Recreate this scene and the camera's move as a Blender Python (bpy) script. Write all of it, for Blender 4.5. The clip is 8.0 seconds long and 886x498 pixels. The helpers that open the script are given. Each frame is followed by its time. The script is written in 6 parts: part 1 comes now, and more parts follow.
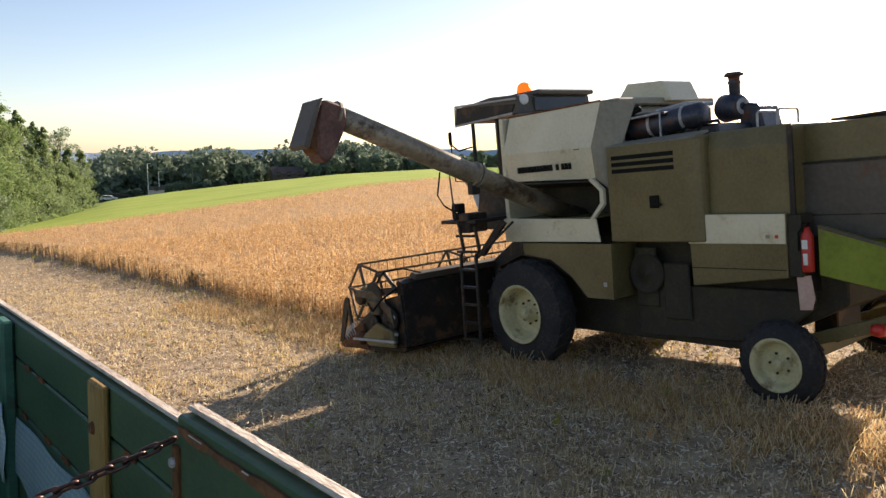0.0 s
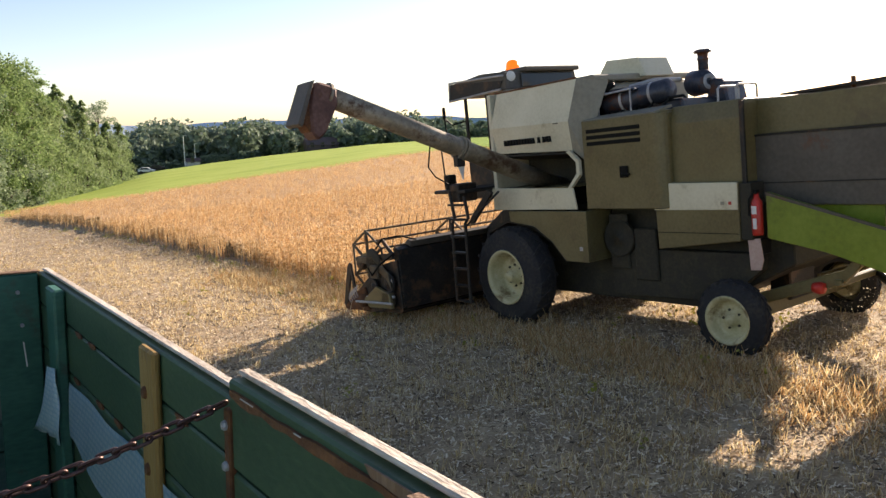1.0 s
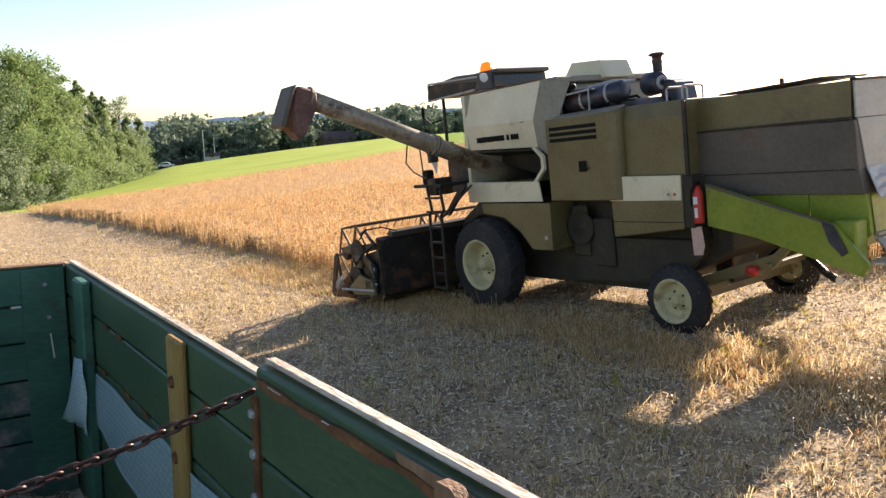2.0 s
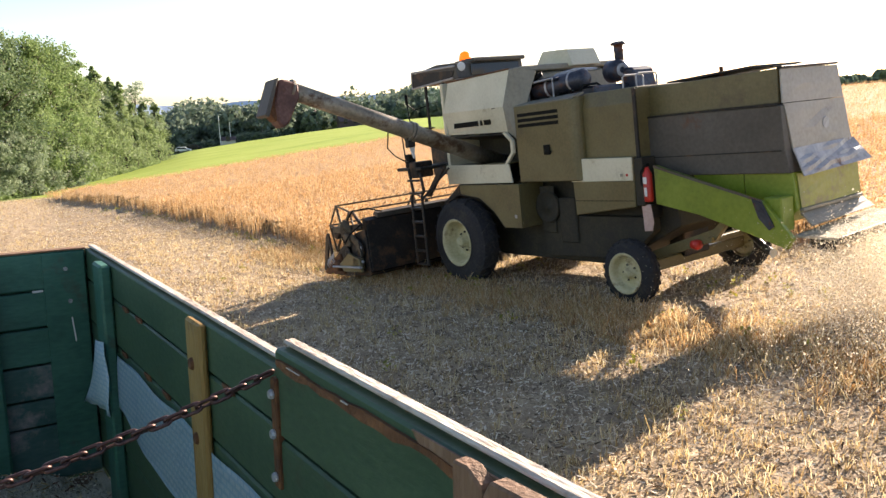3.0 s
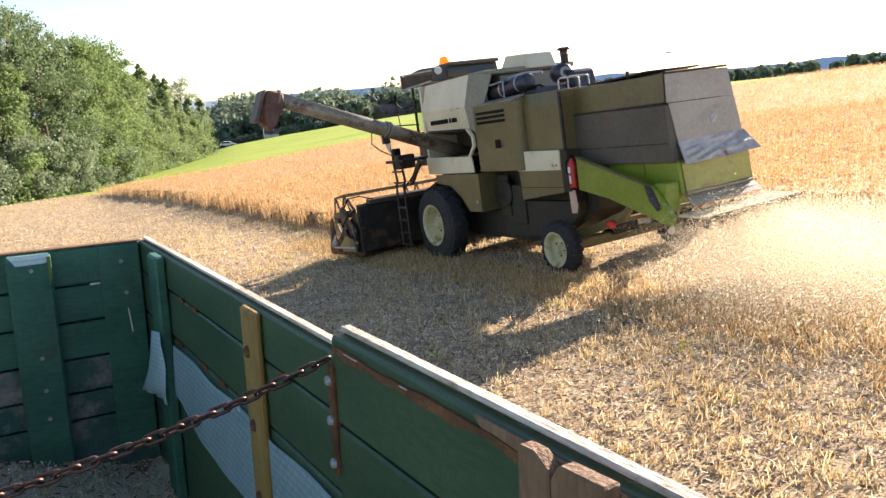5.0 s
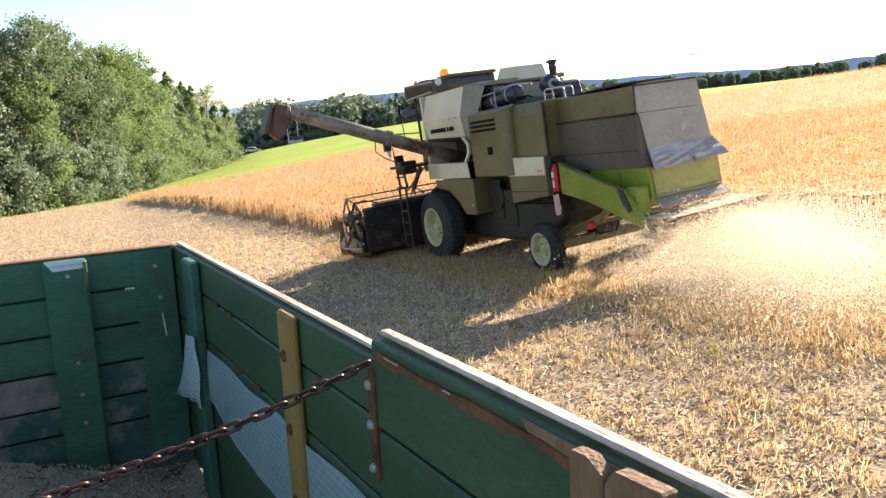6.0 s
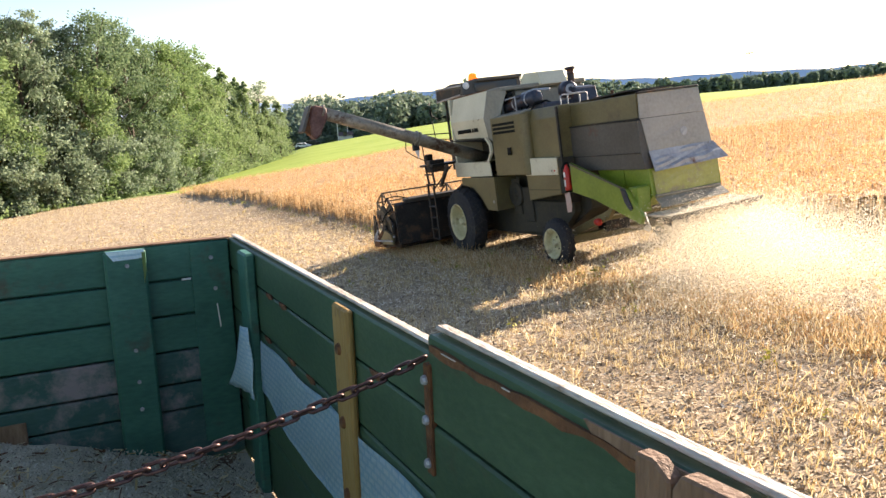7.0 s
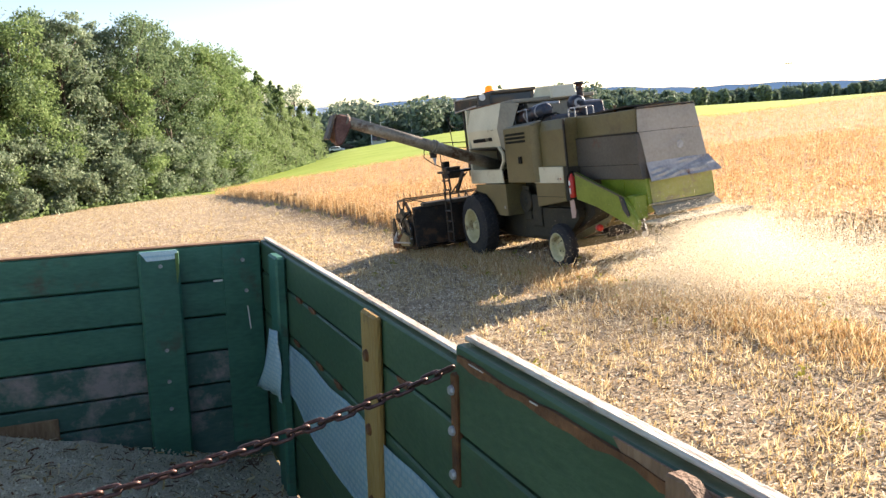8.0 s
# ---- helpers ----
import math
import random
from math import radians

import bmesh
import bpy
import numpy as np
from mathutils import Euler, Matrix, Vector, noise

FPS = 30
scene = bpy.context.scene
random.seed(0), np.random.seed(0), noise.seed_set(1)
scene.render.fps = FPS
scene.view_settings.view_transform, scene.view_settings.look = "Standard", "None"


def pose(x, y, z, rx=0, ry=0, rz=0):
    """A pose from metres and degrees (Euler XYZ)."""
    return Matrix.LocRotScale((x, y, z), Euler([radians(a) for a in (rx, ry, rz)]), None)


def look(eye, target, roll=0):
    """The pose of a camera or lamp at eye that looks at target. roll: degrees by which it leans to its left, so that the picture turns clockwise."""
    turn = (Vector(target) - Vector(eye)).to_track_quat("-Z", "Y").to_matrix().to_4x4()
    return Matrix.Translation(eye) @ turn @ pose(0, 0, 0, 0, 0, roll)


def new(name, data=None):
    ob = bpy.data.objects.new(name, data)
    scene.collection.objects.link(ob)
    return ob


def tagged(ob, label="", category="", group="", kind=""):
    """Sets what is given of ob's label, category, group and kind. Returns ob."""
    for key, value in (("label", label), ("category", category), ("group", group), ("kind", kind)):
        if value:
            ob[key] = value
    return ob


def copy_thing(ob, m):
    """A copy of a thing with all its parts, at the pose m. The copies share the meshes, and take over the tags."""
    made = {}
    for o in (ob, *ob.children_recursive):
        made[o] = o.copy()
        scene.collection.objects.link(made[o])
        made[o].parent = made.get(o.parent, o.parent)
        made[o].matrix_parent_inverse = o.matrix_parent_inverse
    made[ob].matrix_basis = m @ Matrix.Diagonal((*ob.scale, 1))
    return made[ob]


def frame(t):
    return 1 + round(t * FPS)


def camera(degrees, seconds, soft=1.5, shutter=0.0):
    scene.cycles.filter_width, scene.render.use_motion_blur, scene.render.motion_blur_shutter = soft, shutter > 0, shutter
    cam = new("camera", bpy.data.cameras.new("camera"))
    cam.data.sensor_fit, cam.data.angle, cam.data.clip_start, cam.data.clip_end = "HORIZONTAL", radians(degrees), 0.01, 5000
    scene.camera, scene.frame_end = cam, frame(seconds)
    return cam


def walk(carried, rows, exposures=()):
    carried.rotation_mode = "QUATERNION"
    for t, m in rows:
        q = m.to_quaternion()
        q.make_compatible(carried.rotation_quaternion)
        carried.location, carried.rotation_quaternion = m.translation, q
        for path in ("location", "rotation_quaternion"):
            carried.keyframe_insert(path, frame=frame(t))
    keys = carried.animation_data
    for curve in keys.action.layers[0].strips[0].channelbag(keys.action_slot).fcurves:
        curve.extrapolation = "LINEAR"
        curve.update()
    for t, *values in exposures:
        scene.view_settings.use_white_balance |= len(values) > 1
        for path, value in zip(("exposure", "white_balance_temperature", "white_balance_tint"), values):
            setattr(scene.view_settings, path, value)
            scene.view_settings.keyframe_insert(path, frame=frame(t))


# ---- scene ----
# camera, carried by hand over the rear of the trailer
cam = camera(58.5, 8.0, soft=1.45)
CAMERA_ROWS = [
    (0.0, 0.073, 0.008, 3.328, -1.49, -7.28, 0.18), (0.5, 0.065, -0.027, 3.334, 0.32, -8.45, 0.70),
    (1.0, 0.047, 0.002, 3.322, 0.87, -9.47, 0.86), (2.5, 0.030, 0.000, 3.311, 2.77, -10.43, 1.62),
    (3.0, 0.030, 0.001, 3.308, 3.20, -11.23, 2.03), (3.5, 0.028, 0.011, 3.303, 3.54, -11.25, 2.55),
    (4.0, 0.025, 0.007, 3.304, 3.51, -11.66, 2.45), (4.5, 0.015, 0.010, 3.297, 4.96, -12.06, 2.95),
    (6.0, -0.039, 0.021, 3.293, 7.70, -11.46, 4.11), (6.5, -0.059, 0.021, 3.289, 9.70, -11.58, 4.12),
    (7.0, -0.071, 0.028, 3.288, 11.20, -11.40, 3.70), (7.5, -0.076, 0.035, 3.291, 12.78, -11.05, 3.26),
    (8.0, -0.073, 0.044, 3.293, 13.63, -10.85, 2.88)]
walk(cam, [(t, pose(x, y, z, 90 + p, r, w)) for t, x, y, z, w, p, r in CAMERA_ROWS], exposures=[(0.0, 1.22, 7000, 17), (1.2, 1.42, 7000, 17), (2.5, 1.70, 6950, 17), (8.0, 1.90, 6800, 15)])

# late, low sun ahead and to the side, clear hazy sky
SUN_AZ, SUN_EL = -38.0, 20.5     # azimuth from +y, counter-clockwise
world = bpy.data.worlds.new("world")
scene.world = world
world.use_nodes = True
wn = world.node_tree.nodes
sky = wn.new("ShaderNodeTexSky")
sky.sky_type, sky.sun_disc = "NISHITA", False
sky.sun_elevation, sky.sun_rotation = radians(SUN_EL), radians(-SUN_AZ)
sky.air_density, sky.dust_density, sky.ozone_density = 0.75, 0.50, 1.0
world.node_tree.links.new(sky.outputs[0], wn["Background"].inputs[0])
wn["Background"].inputs[1].default_value = 0.075
sun_data = bpy.data.lights.new("sun", "SUN")
sun_data.energy, sun_data.angle, sun_data.color = 5.0, radians(0.6), (1.0, 0.885, 0.735)
sun = new("sun", sun_data)
a_, e_ = radians(SUN_AZ), radians(SUN_EL)
sun.matrix_world = look((0, 0, 60), (math.sin(a_) * math.cos(e_) * 10, -math.cos(a_) * math.cos(e_) * 10, 60 - math.sin(e_) * 10))


# ---- materials ----
def material(name, stops, scale=6.0, fine=40.0, rough=0.7, metal=0.0, bump=0.2, bump_scale=None, island=0.0, thin=0.0, spec=0.4, stretch=(1, 1, 1), rust=0.0, rust_colour=(0.12, 0.045, 0.02)):
    """Noise at two scales over colour stops; island: share of per-piece variation; thin: light let through; rust: share of worn patches."""
    m = bpy.data.materials.new(name)
    m.use_nodes = True
    n, l = m.node_tree.nodes, m.node_tree.links
    b = n["Principled BSDF"]
    tc = n.new("ShaderNodeTexCoord")
    mp = n.new("ShaderNodeMapping")
    mp.inputs["Scale"].default_value = stretch
    l.new(tc.outputs["Object"], mp.inputs[0])
    n1, n2 = n.new("ShaderNodeTexNoise"), n.new("ShaderNodeTexNoise")
    n1.inputs["Scale"].default_value, n2.inputs["Scale"].default_value = scale, fine
    n1.inputs["Detail"].default_value, n2.inputs["Detail"].default_value = 4, 3
    l.new(mp.outputs[0], n1.inputs["Vector"])
    l.new(mp.outputs[0], n2.inputs["Vector"])
    mix = n.new("ShaderNodeMath")
    mix.operation = "MULTIPLY_ADD"
    l.new(n1.outputs[0], mix.inputs[0])
    mix.inputs[1].default_value = 0.6
    half = n.new("ShaderNodeMath")
    half.operation = "MULTIPLY"
    half.inputs[1].default_value = 0.4
    l.new(n2.outputs[0], half.inputs[0])
    l.new(half.outputs[0], mix.inputs[2])
    value = mix.outputs[0]
    if island:
        geo = n.new("ShaderNodeNewGeometry")
        mm = n.new("ShaderNodeMix")
        mm.data_type = "FLOAT"
        mm.inputs[0].default_value = island
        l.new(value, mm.inputs[2])
        l.new(geo.outputs["Random Per Island"], mm.inputs[3])
        value = mm.outputs[0]
    ramp = n.new("ShaderNodeValToRGB")
    lo, hi = (0.3, 0.7) if not island else (0.08, 0.92)
    for i, c in enumerate(stops):
        e = ramp.color_ramp.elements[i] if i < 2 else ramp.color_ramp.elements.new(0.5)
        e.color = (*c, 1)
    for i, e in enumerate(ramp.color_ramp.elements):
        e.position = i / max(1, len(stops) - 1)
    els = ramp.color_ramp.elements
    order = list(stops)
    for i in range(len(order)):
        els[i].position = lo + (hi - lo) * i / (len(order) - 1)
        els[i].color = (*order[i], 1)
    l.new(value, ramp.inputs[0])
    colour = ramp.outputs[0]
    b.inputs["Metallic"].default_value = metal
    b.inputs["Specular IOR Level"].default_value = spec
    if rust:
        n3 = n.new("ShaderNodeTexNoise")
        n3.inputs["Scale"].default_value, n3.inputs["Detail"].default_value, n3.inputs["Roughness"].default_value = scale * 0.8, 8, 0.7
        l.new(tc.outputs["Object"], n3.inputs["Vector"])
        step = n.new("ShaderNodeMapRange")
        step.inputs[1].default_value, step.inputs[2].default_value = 0.62 - 0.3 * rust, 0.72 - 0.3 * rust
        l.new(n3.outputs[0], step.inputs[0])
        mc = n.new("ShaderNodeMix")
        mc.data_type = "RGBA"
        l.new(step.outputs[0], mc.inputs[0])
        l.new(colour, mc.inputs[6])
        mc.inputs[7].default_value = (*rust_colour, 1)
        colour = mc.outputs[2]
    l.new(colour, b.inputs["Base Color"])
    rr = n.new("ShaderNodeMapRange")
    rr.inputs[3].default_value, rr.inputs[4].default_value = max(0.03, rough - 0.12), min(1, rough + 0.12)
    l.new(n1.outputs[0], rr.inputs[0])
    l.new(rr.outputs[0], b.inputs["Roughness"])
    if bump:
        bp = n.new("ShaderNodeBump")
        bp.inputs["Strength"].default_value, bp.inputs["Distance"].default_value = bump, 0.02
        n4 = n.new("ShaderNodeTexNoise")
        n4.inputs["Scale"].default_value, n4.inputs["Detail"].default_value = bump_scale or fine, 4
        l.new(mp.outputs[0], n4.inputs["Vector"])
        l.new(n4.outputs[0], bp.inputs["Height"])
        l.new(bp.outputs[0], b.inputs["Normal"])
    if thin:
        tr = n.new("ShaderNodeBsdfTranslucent")
        l.new(colour, tr.inputs[0])
        ms = n.new("ShaderNodeMixShader")
        ms.inputs[0].default_value = thin
        l.new(b.outputs[0], ms.inputs[1])
        l.new(tr.outputs[0], ms.inputs[2])
        l.new(ms.outputs[0], n["Material Output"].inputs[0])
    return m


def glass(name, tint, rough=0.02):
    m = bpy.data.materials.new(name)
    m.use_nodes = True
    b = m.node_tree.nodes["Principled BSDF"]
    b.inputs["Base Color"].default_value = (*tint, 1)
    b.inputs["Roughness"].default_value = rough
    b.inputs["Transmission Weight"].default_value = 1.0
    b.inputs["IOR"].default_value = 1.1
    return m


M = {}
M["stubble_soil"] = material("stubble_soil", [(0.13, 0.093, 0.058), (0.36, 0.265, 0.16), (0.57, 0.45, 0.28)], 2.2, 34, 0.95, bump=0.8, bump_scale=26)
M["grass"] = material("grass", [(0.22, 0.31, 0.06), (0.33, 0.41, 0.09), (0.41, 0.47, 0.13)], 0.12, 1.6, 0.9, bump=0.5, spec=0.05)
M["verge"] = material("verge", [(0.06, 0.11, 0.02), (0.13, 0.20, 0.035), (0.24, 0.24, 0.07)], 0.4, 3.0, 0.9, bump=0.5)
M["far_land"] = material("far_land", [(0.05, 0.09, 0.03), (0.10, 0.15, 0.05), (0.16, 0.20, 0.07)], 0.01, 0.05, 0.95, bump=0)
# pale blue: distance haze put into the hills' colour
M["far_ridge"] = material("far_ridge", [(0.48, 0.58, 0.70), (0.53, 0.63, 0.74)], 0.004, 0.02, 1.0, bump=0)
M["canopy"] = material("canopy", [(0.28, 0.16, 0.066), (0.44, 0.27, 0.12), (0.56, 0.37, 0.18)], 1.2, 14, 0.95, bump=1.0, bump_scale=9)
M["crop"] = material("crop", [(0.30, 0.16, 0.068), (0.55, 0.33, 0.14), (0.67, 0.45, 0.22), (0.79, 0.63, 0.40)], 1.0, 12, 0.85, bump=0, island=0.75, thin=0.38)
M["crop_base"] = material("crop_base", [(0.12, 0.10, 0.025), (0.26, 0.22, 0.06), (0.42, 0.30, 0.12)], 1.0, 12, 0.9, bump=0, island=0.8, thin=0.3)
M["straw"] = material("straw", [(0.26, 0.16, 0.06), (0.56, 0.41, 0.19), (0.70, 0.56, 0.31), (0.84, 0.75, 0.54)], 1.0, 12, 0.8, bump=0, island=0.8, thin=0.42)
M["litter"] = material("litter", [(0.08, 0.055, 0.036), (0.41, 0.305, 0.19), (0.69, 0.56, 0.385), (0.88, 0.80, 0.64)], 1.0, 12, 0.85, bump=0, island=0.85, thin=0.22)
M["weed"] = material("weed", [(0.16, 0.17, 0.03), (0.34, 0.32, 0.06), (0.52, 0.46, 0.09)], 3, 12, 0.8, bump=0, island=0.7, thin=0.3)
M["leaf"] = material("leaf", [(0.095, 0.145, 0.076), (0.165, 0.232, 0.118), (0.28, 0.355, 0.195)], 0.5, 3, 0.6, bump=0, island=0.7, thin=0.4, spec=0.1)
M["leaf_light"] = material("leaf_light", [(0.12, 0.18, 0.068), (0.205, 0.288, 0.112), (0.32, 0.405, 0.18)], 0.5, 3, 0.6, bump=0, island=0.7, thin=0.4, spec=0.1)
M["leaf_grey"] = material("leaf_grey", [(0.13, 0.18, 0.11), (0.23, 0.29, 0.18), (0.38, 0.44, 0.30)], 0.5, 3, 0.6, bump=0, island=0.7, thin=0.36, spec=0.1)
M["leaf_brown"] = material("leaf_brown", [(0.15, 0.13, 0.06), (0.23, 0.20, 0.09), (0.31, 0.28, 0.13)], 0.5, 3, 0.7, bump=0, island=0.6, thin=0.35)
M["needle"] = material("needle", [(0.14, 0.20, 0.09), (0.22, 0.29, 0.13), (0.31, 0.38, 0.17)], 0.5, 3, 0.6, bump=0, island=0.6, thin=0.48)
# paler, greyer green: distance haze put into the leaf colour
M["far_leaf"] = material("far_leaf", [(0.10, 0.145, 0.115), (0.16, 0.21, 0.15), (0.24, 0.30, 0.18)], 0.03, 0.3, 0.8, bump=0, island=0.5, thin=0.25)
M["bark"] = material("bark", [(0.05, 0.038, 0.028), (0.12, 0.095, 0.07)], 4, 20, 0.9, bump=0.6)
M["cream"] = material("cream", [(0.52, 0.475, 0.32), (0.62, 0.575, 0.41), (0.68, 0.635, 0.47)], 1.6, 24, 0.45, bump=0.05, rust=0.04, rust_colour=(0.36, 0.30, 0.18))
M["olive"] = material("olive", [(0.092, 0.074, 0.029), (0.136, 0.110, 0.044), (0.175, 0.143, 0.061)], 1.5, 26, 0.42, bump=0.05, rust=0.08, rust_colour=(0.10, 0.075, 0.035))
# grime, plus the shade of belly and recesses put into a darker colour
M["grime_shade"] = material("grime_shade", [(0.018, 0.016, 0.010), (0.034, 0.029, 0.017), (0.06, 0.05, 0.028)], 2.5, 26, 0.75, bump=0.2, rust=0.25, rust_colour=(0.03, 0.025, 0.018))
M["hood_tan"] = material("hood_tan", [(0.16, 0.145, 0.105), (0.23, 0.21, 0.155), (0.29, 0.265, 0.20)], 1.2, 18, 0.45, bump=0.05, rust=0.08, rust_colour=(0.10, 0.08, 0.055))
# lighter copy of hood_tan, with light on the rear face put into it
M["lit_rear_tan"] = material("lit_rear_tan", [(0.25, 0.23, 0.19), (0.34, 0.315, 0.265), (0.41, 0.38, 0.325)], 1.2, 18, 0.42, bump=0.05, rust=0.08, rust_colour=(0.20, 0.17, 0.13))
M["hood_grey"] = material("hood_grey", [(0.058, 0.050, 0.039), (0.082, 0.071, 0.056), (0.112, 0.098, 0.078)], 1.3, 20, 0.55, bump=0.06, rust=0.2)
M["flap"] = material("flap", [(0.24, 0.24, 0.245), (0.36, 0.36, 0.36), (0.50, 0.49, 0.48)], 3, 16, 0.48, metal=0.25, bump=0.15, rust=0.12)
M["lime"] = material("lime", [(0.11, 0.155, 0.012), (0.165, 0.225, 0.018), (0.22, 0.28, 0.035)], 1.4, 18, 0.4, bump=0.05, rust=0.15, rust_colour=(0.11, 0.11, 0.03))
M["lime_dusty"] = material("lime_dusty", [(0.28, 0.27, 0.09), (0.38, 0.37, 0.10), (0.42, 0.40, 0.18)], 2.0, 14, 0.6, bump=0.1, rust=0.35, rust_colour=(0.30, 0.25, 0.14))
M["dark_metal"] = material("dark_metal", [(0.012, 0.011, 0.010), (0.024, 0.021, 0.018), (0.044, 0.037, 0.030)], 4, 30, 0.55, metal=0.3, bump=0.1, rust=0.3, rust_colour=(0.09, 0.05, 0.028))
M["dusty_steel"] = material("dusty_steel", [(0.045, 0.036, 0.024), (0.095, 0.075, 0.048), (0.17, 0.135, 0.085)], 5, 30, 0.6, metal=0.2, bump=0.12, rust=0.3, rust_colour=(0.10, 0.06, 0.03))
M["engine"] = material("engine", [(0.02, 0.024, 0.035), (0.045, 0.05, 0.065), (0.08, 0.085, 0.10)], 5, 30, 0.4, metal=0.4, bump=0.1, rust=0.25)
M["shed_steel"] = material("shed_steel", [(0.14, 0.12, 0.085), (0.27, 0.23, 0.165), (0.40, 0.36, 0.29)], 3.0, 18, 0.45, metal=0.3, bump=0.12, rust=0.35, rust_colour=(0.10, 0.055, 0.03))
M["red_spout"] = material("red_spout", [(0.07, 0.028, 0.022), (0.12, 0.055, 0.042), (0.20, 0.11, 0.085)], 4, 24, 0.6, bump=0.1, rust=0.25)
M["red"] = material("red", [(0.42, 0.025, 0.015), (0.55, 0.04, 0.025)], 6, 30, 0.35, bump=0.03)
M["white"] = material("white", [(0.62, 0.61, 0.57), (0.76, 0.75, 0.71)], 4, 30, 0.5, bump=0.04)
M["pinkish"] = material("pinkish", [(0.42, 0.27, 0.22), (0.58, 0.42, 0.35)], 5, 30, 0.5, bump=0.05)
M["tyre"] = material("tyre", [(0.011, 0.011, 0.012), (0.021, 0.020, 0.021), (0.052, 0.045, 0.034)], 3, 24, 0.8, bump=0.2)
M["rim"] = material("rim", [(0.38, 0.34, 0.17), (0.50, 0.45, 0.25), (0.58, 0.53, 0.34)], 3, 24, 0.5, bump=0.06, rust=0.25, rust_colour=(0.20, 0.14, 0.06))
M["ink"] = material("ink", [(0.008, 0.008, 0.007), (0.014, 0.014, 0.012)], 8, 40, 0.6, bump=0, spec=0.08)
M["chaff"] = material("chaff", [(0.84, 0.71, 0.50), (0.91, 0.81, 0.62), (0.95, 0.88, 0.73)], 2, 12, 0.9, bump=0, island=0.8, thin=0.5)
M["chaff_mat"] = material("chaff_mat", [(0.24, 0.20, 0.13), (0.42, 0.37, 0.26), (0.56, 0.50, 0.38)], 8, 60, 0.9, bump=0.8)
M["green_wood"] = material("green_wood", [(0.020, 0.088, 0.060), (0.036, 0.132, 0.090), (0.058, 0.175, 0.122)], 2.0, 22, 0.5, bump=0.15, rust=0.16, rust_colour=(0.07, 0.06, 0.04), stretch=(1, 1, 3))
M["green_worn"] = material("green_worn", [(0.022, 0.080, 0.060), (0.045, 0.105, 0.085), (0.09, 0.14, 0.12)], 2.6, 20, 0.7, bump=0.2, rust=0.42, rust_colour=(0.27, 0.22, 0.21), stretch=(1, 1, 3))
M["side_wood"] = material("side_wood", [(0.026, 0.064, 0.032), (0.042, 0.088, 0.044), (0.062, 0.118, 0.058)], 2.0, 22, 0.5, bump=0.12, rust=0.14, rust_colour=(0.05, 0.06, 0.03), stretch=(1, 1, 3))
M["bare_wood"] = material("bare_wood", [(0.30, 0.23, 0.17), (0.52, 0.45, 0.37), (0.66, 0.60, 0.53)], 3.0, 30, 0.7, bump=0.3, rust=0.2, rust_colour=(0.18, 0.11, 0.06), stretch=(4, 1, 4))
M["yellow_wood"] = material("yellow_wood", [(0.20, 0.115, 0.03), (0.30, 0.18, 0.05), (0.38, 0.25, 0.085)], 3.0, 26, 0.65, bump=0.25, rust=0.18, rust_colour=(0.08, 0.055, 0.03), stretch=(4, 4, 0.7))
M["brown_wood"] = material("brown_wood", [(0.12, 0.065, 0.035), (0.20, 0.115, 0.065), (0.28, 0.18, 0.11)], 3.0, 26, 0.75, bump=0.3, stretch=(4, 4, 0.8))
M["rusty"] = material("rusty", [(0.07, 0.03, 0.014), (0.14, 0.06, 0.025), (0.24, 0.11, 0.045)], 9, 40, 0.8, metal=0.2, bump=0.4)
M["chain"] = material("chain", [(0.055, 0.028, 0.024), (0.10, 0.055, 0.046), (0.20, 0.12, 0.10)], 14, 60, 0.42, metal=0.6, bump=0.2)
M["sheet"] = material("sheet", [(0.42, 0.62, 0.70), (0.66, 0.80, 0.83), (0.80, 0.88, 0.89)], 3, 40, 0.45, bump=0.4, bump_scale=60, thin=0.2)
sn, sl = M["sheet"].node_tree.nodes, M["sheet"].node_tree.links
s_co, s_sep, s_com, s_brick = (sn.new(k) for k in ("ShaderNodeTexCoord", "ShaderNodeSeparateXYZ", "ShaderNodeCombineXYZ", "ShaderNodeTexBrick"))
sl.new(s_co.outputs["Object"], s_sep.inputs[0])
sl.new(s_sep.outputs[1], s_com.inputs[0])
sl.new(s_sep.outputs[2], s_com.inputs[1])
sl.new(s_com.outputs[0], s_brick.inputs["Vector"])
s_brick.inputs["Color1"].default_value, s_brick.inputs["Color2"].default_value, s_brick.inputs["Mortar"].default_value = (0.72, 0.83, 0.85, 1), (0.62, 0.77, 0.82, 1), (0.30, 0.56, 0.68, 1)
s_brick.inputs["Scale"].default_value, s_brick.inputs["Mortar Size"].default_value, s_brick.inputs["Brick Width"].default_value, s_brick.inputs["Row Height"].default_value = 9.0, 0.045, 0.42, 0.22
s_mix = sn.new("ShaderNodeMix")
s_mix.data_type = "RGBA"
s_mix.inputs[0].default_value = 0.6
s_base = sn["Principled BSDF"].inputs["Base Color"]
sl.new(s_base.links[0].from_socket, s_mix.inputs[6])
sl.new(s_brick.outputs[0], s_mix.inputs[7])
sl.new(s_mix.outputs[2], s_base)
M["grain"] = material("grain", [(0.36, 0.31, 0.21), (0.62, 0.55, 0.40), (0.80, 0.73, 0.57)], 5, 110, 0.85, bump=1.0, bump_scale=110)
M["seed"] = material("seed", [(0.14, 0.12, 0.08), (0.56, 0.51, 0.38), (0.78, 0.72, 0.57)], 5, 40, 0.8, bump=0, island=0.7)
M["asphalt"] = material("asphalt", [(0.045, 0.045, 0.046), (0.07, 0.07, 0.07)], 1, 12, 0.9, bump=0.1)
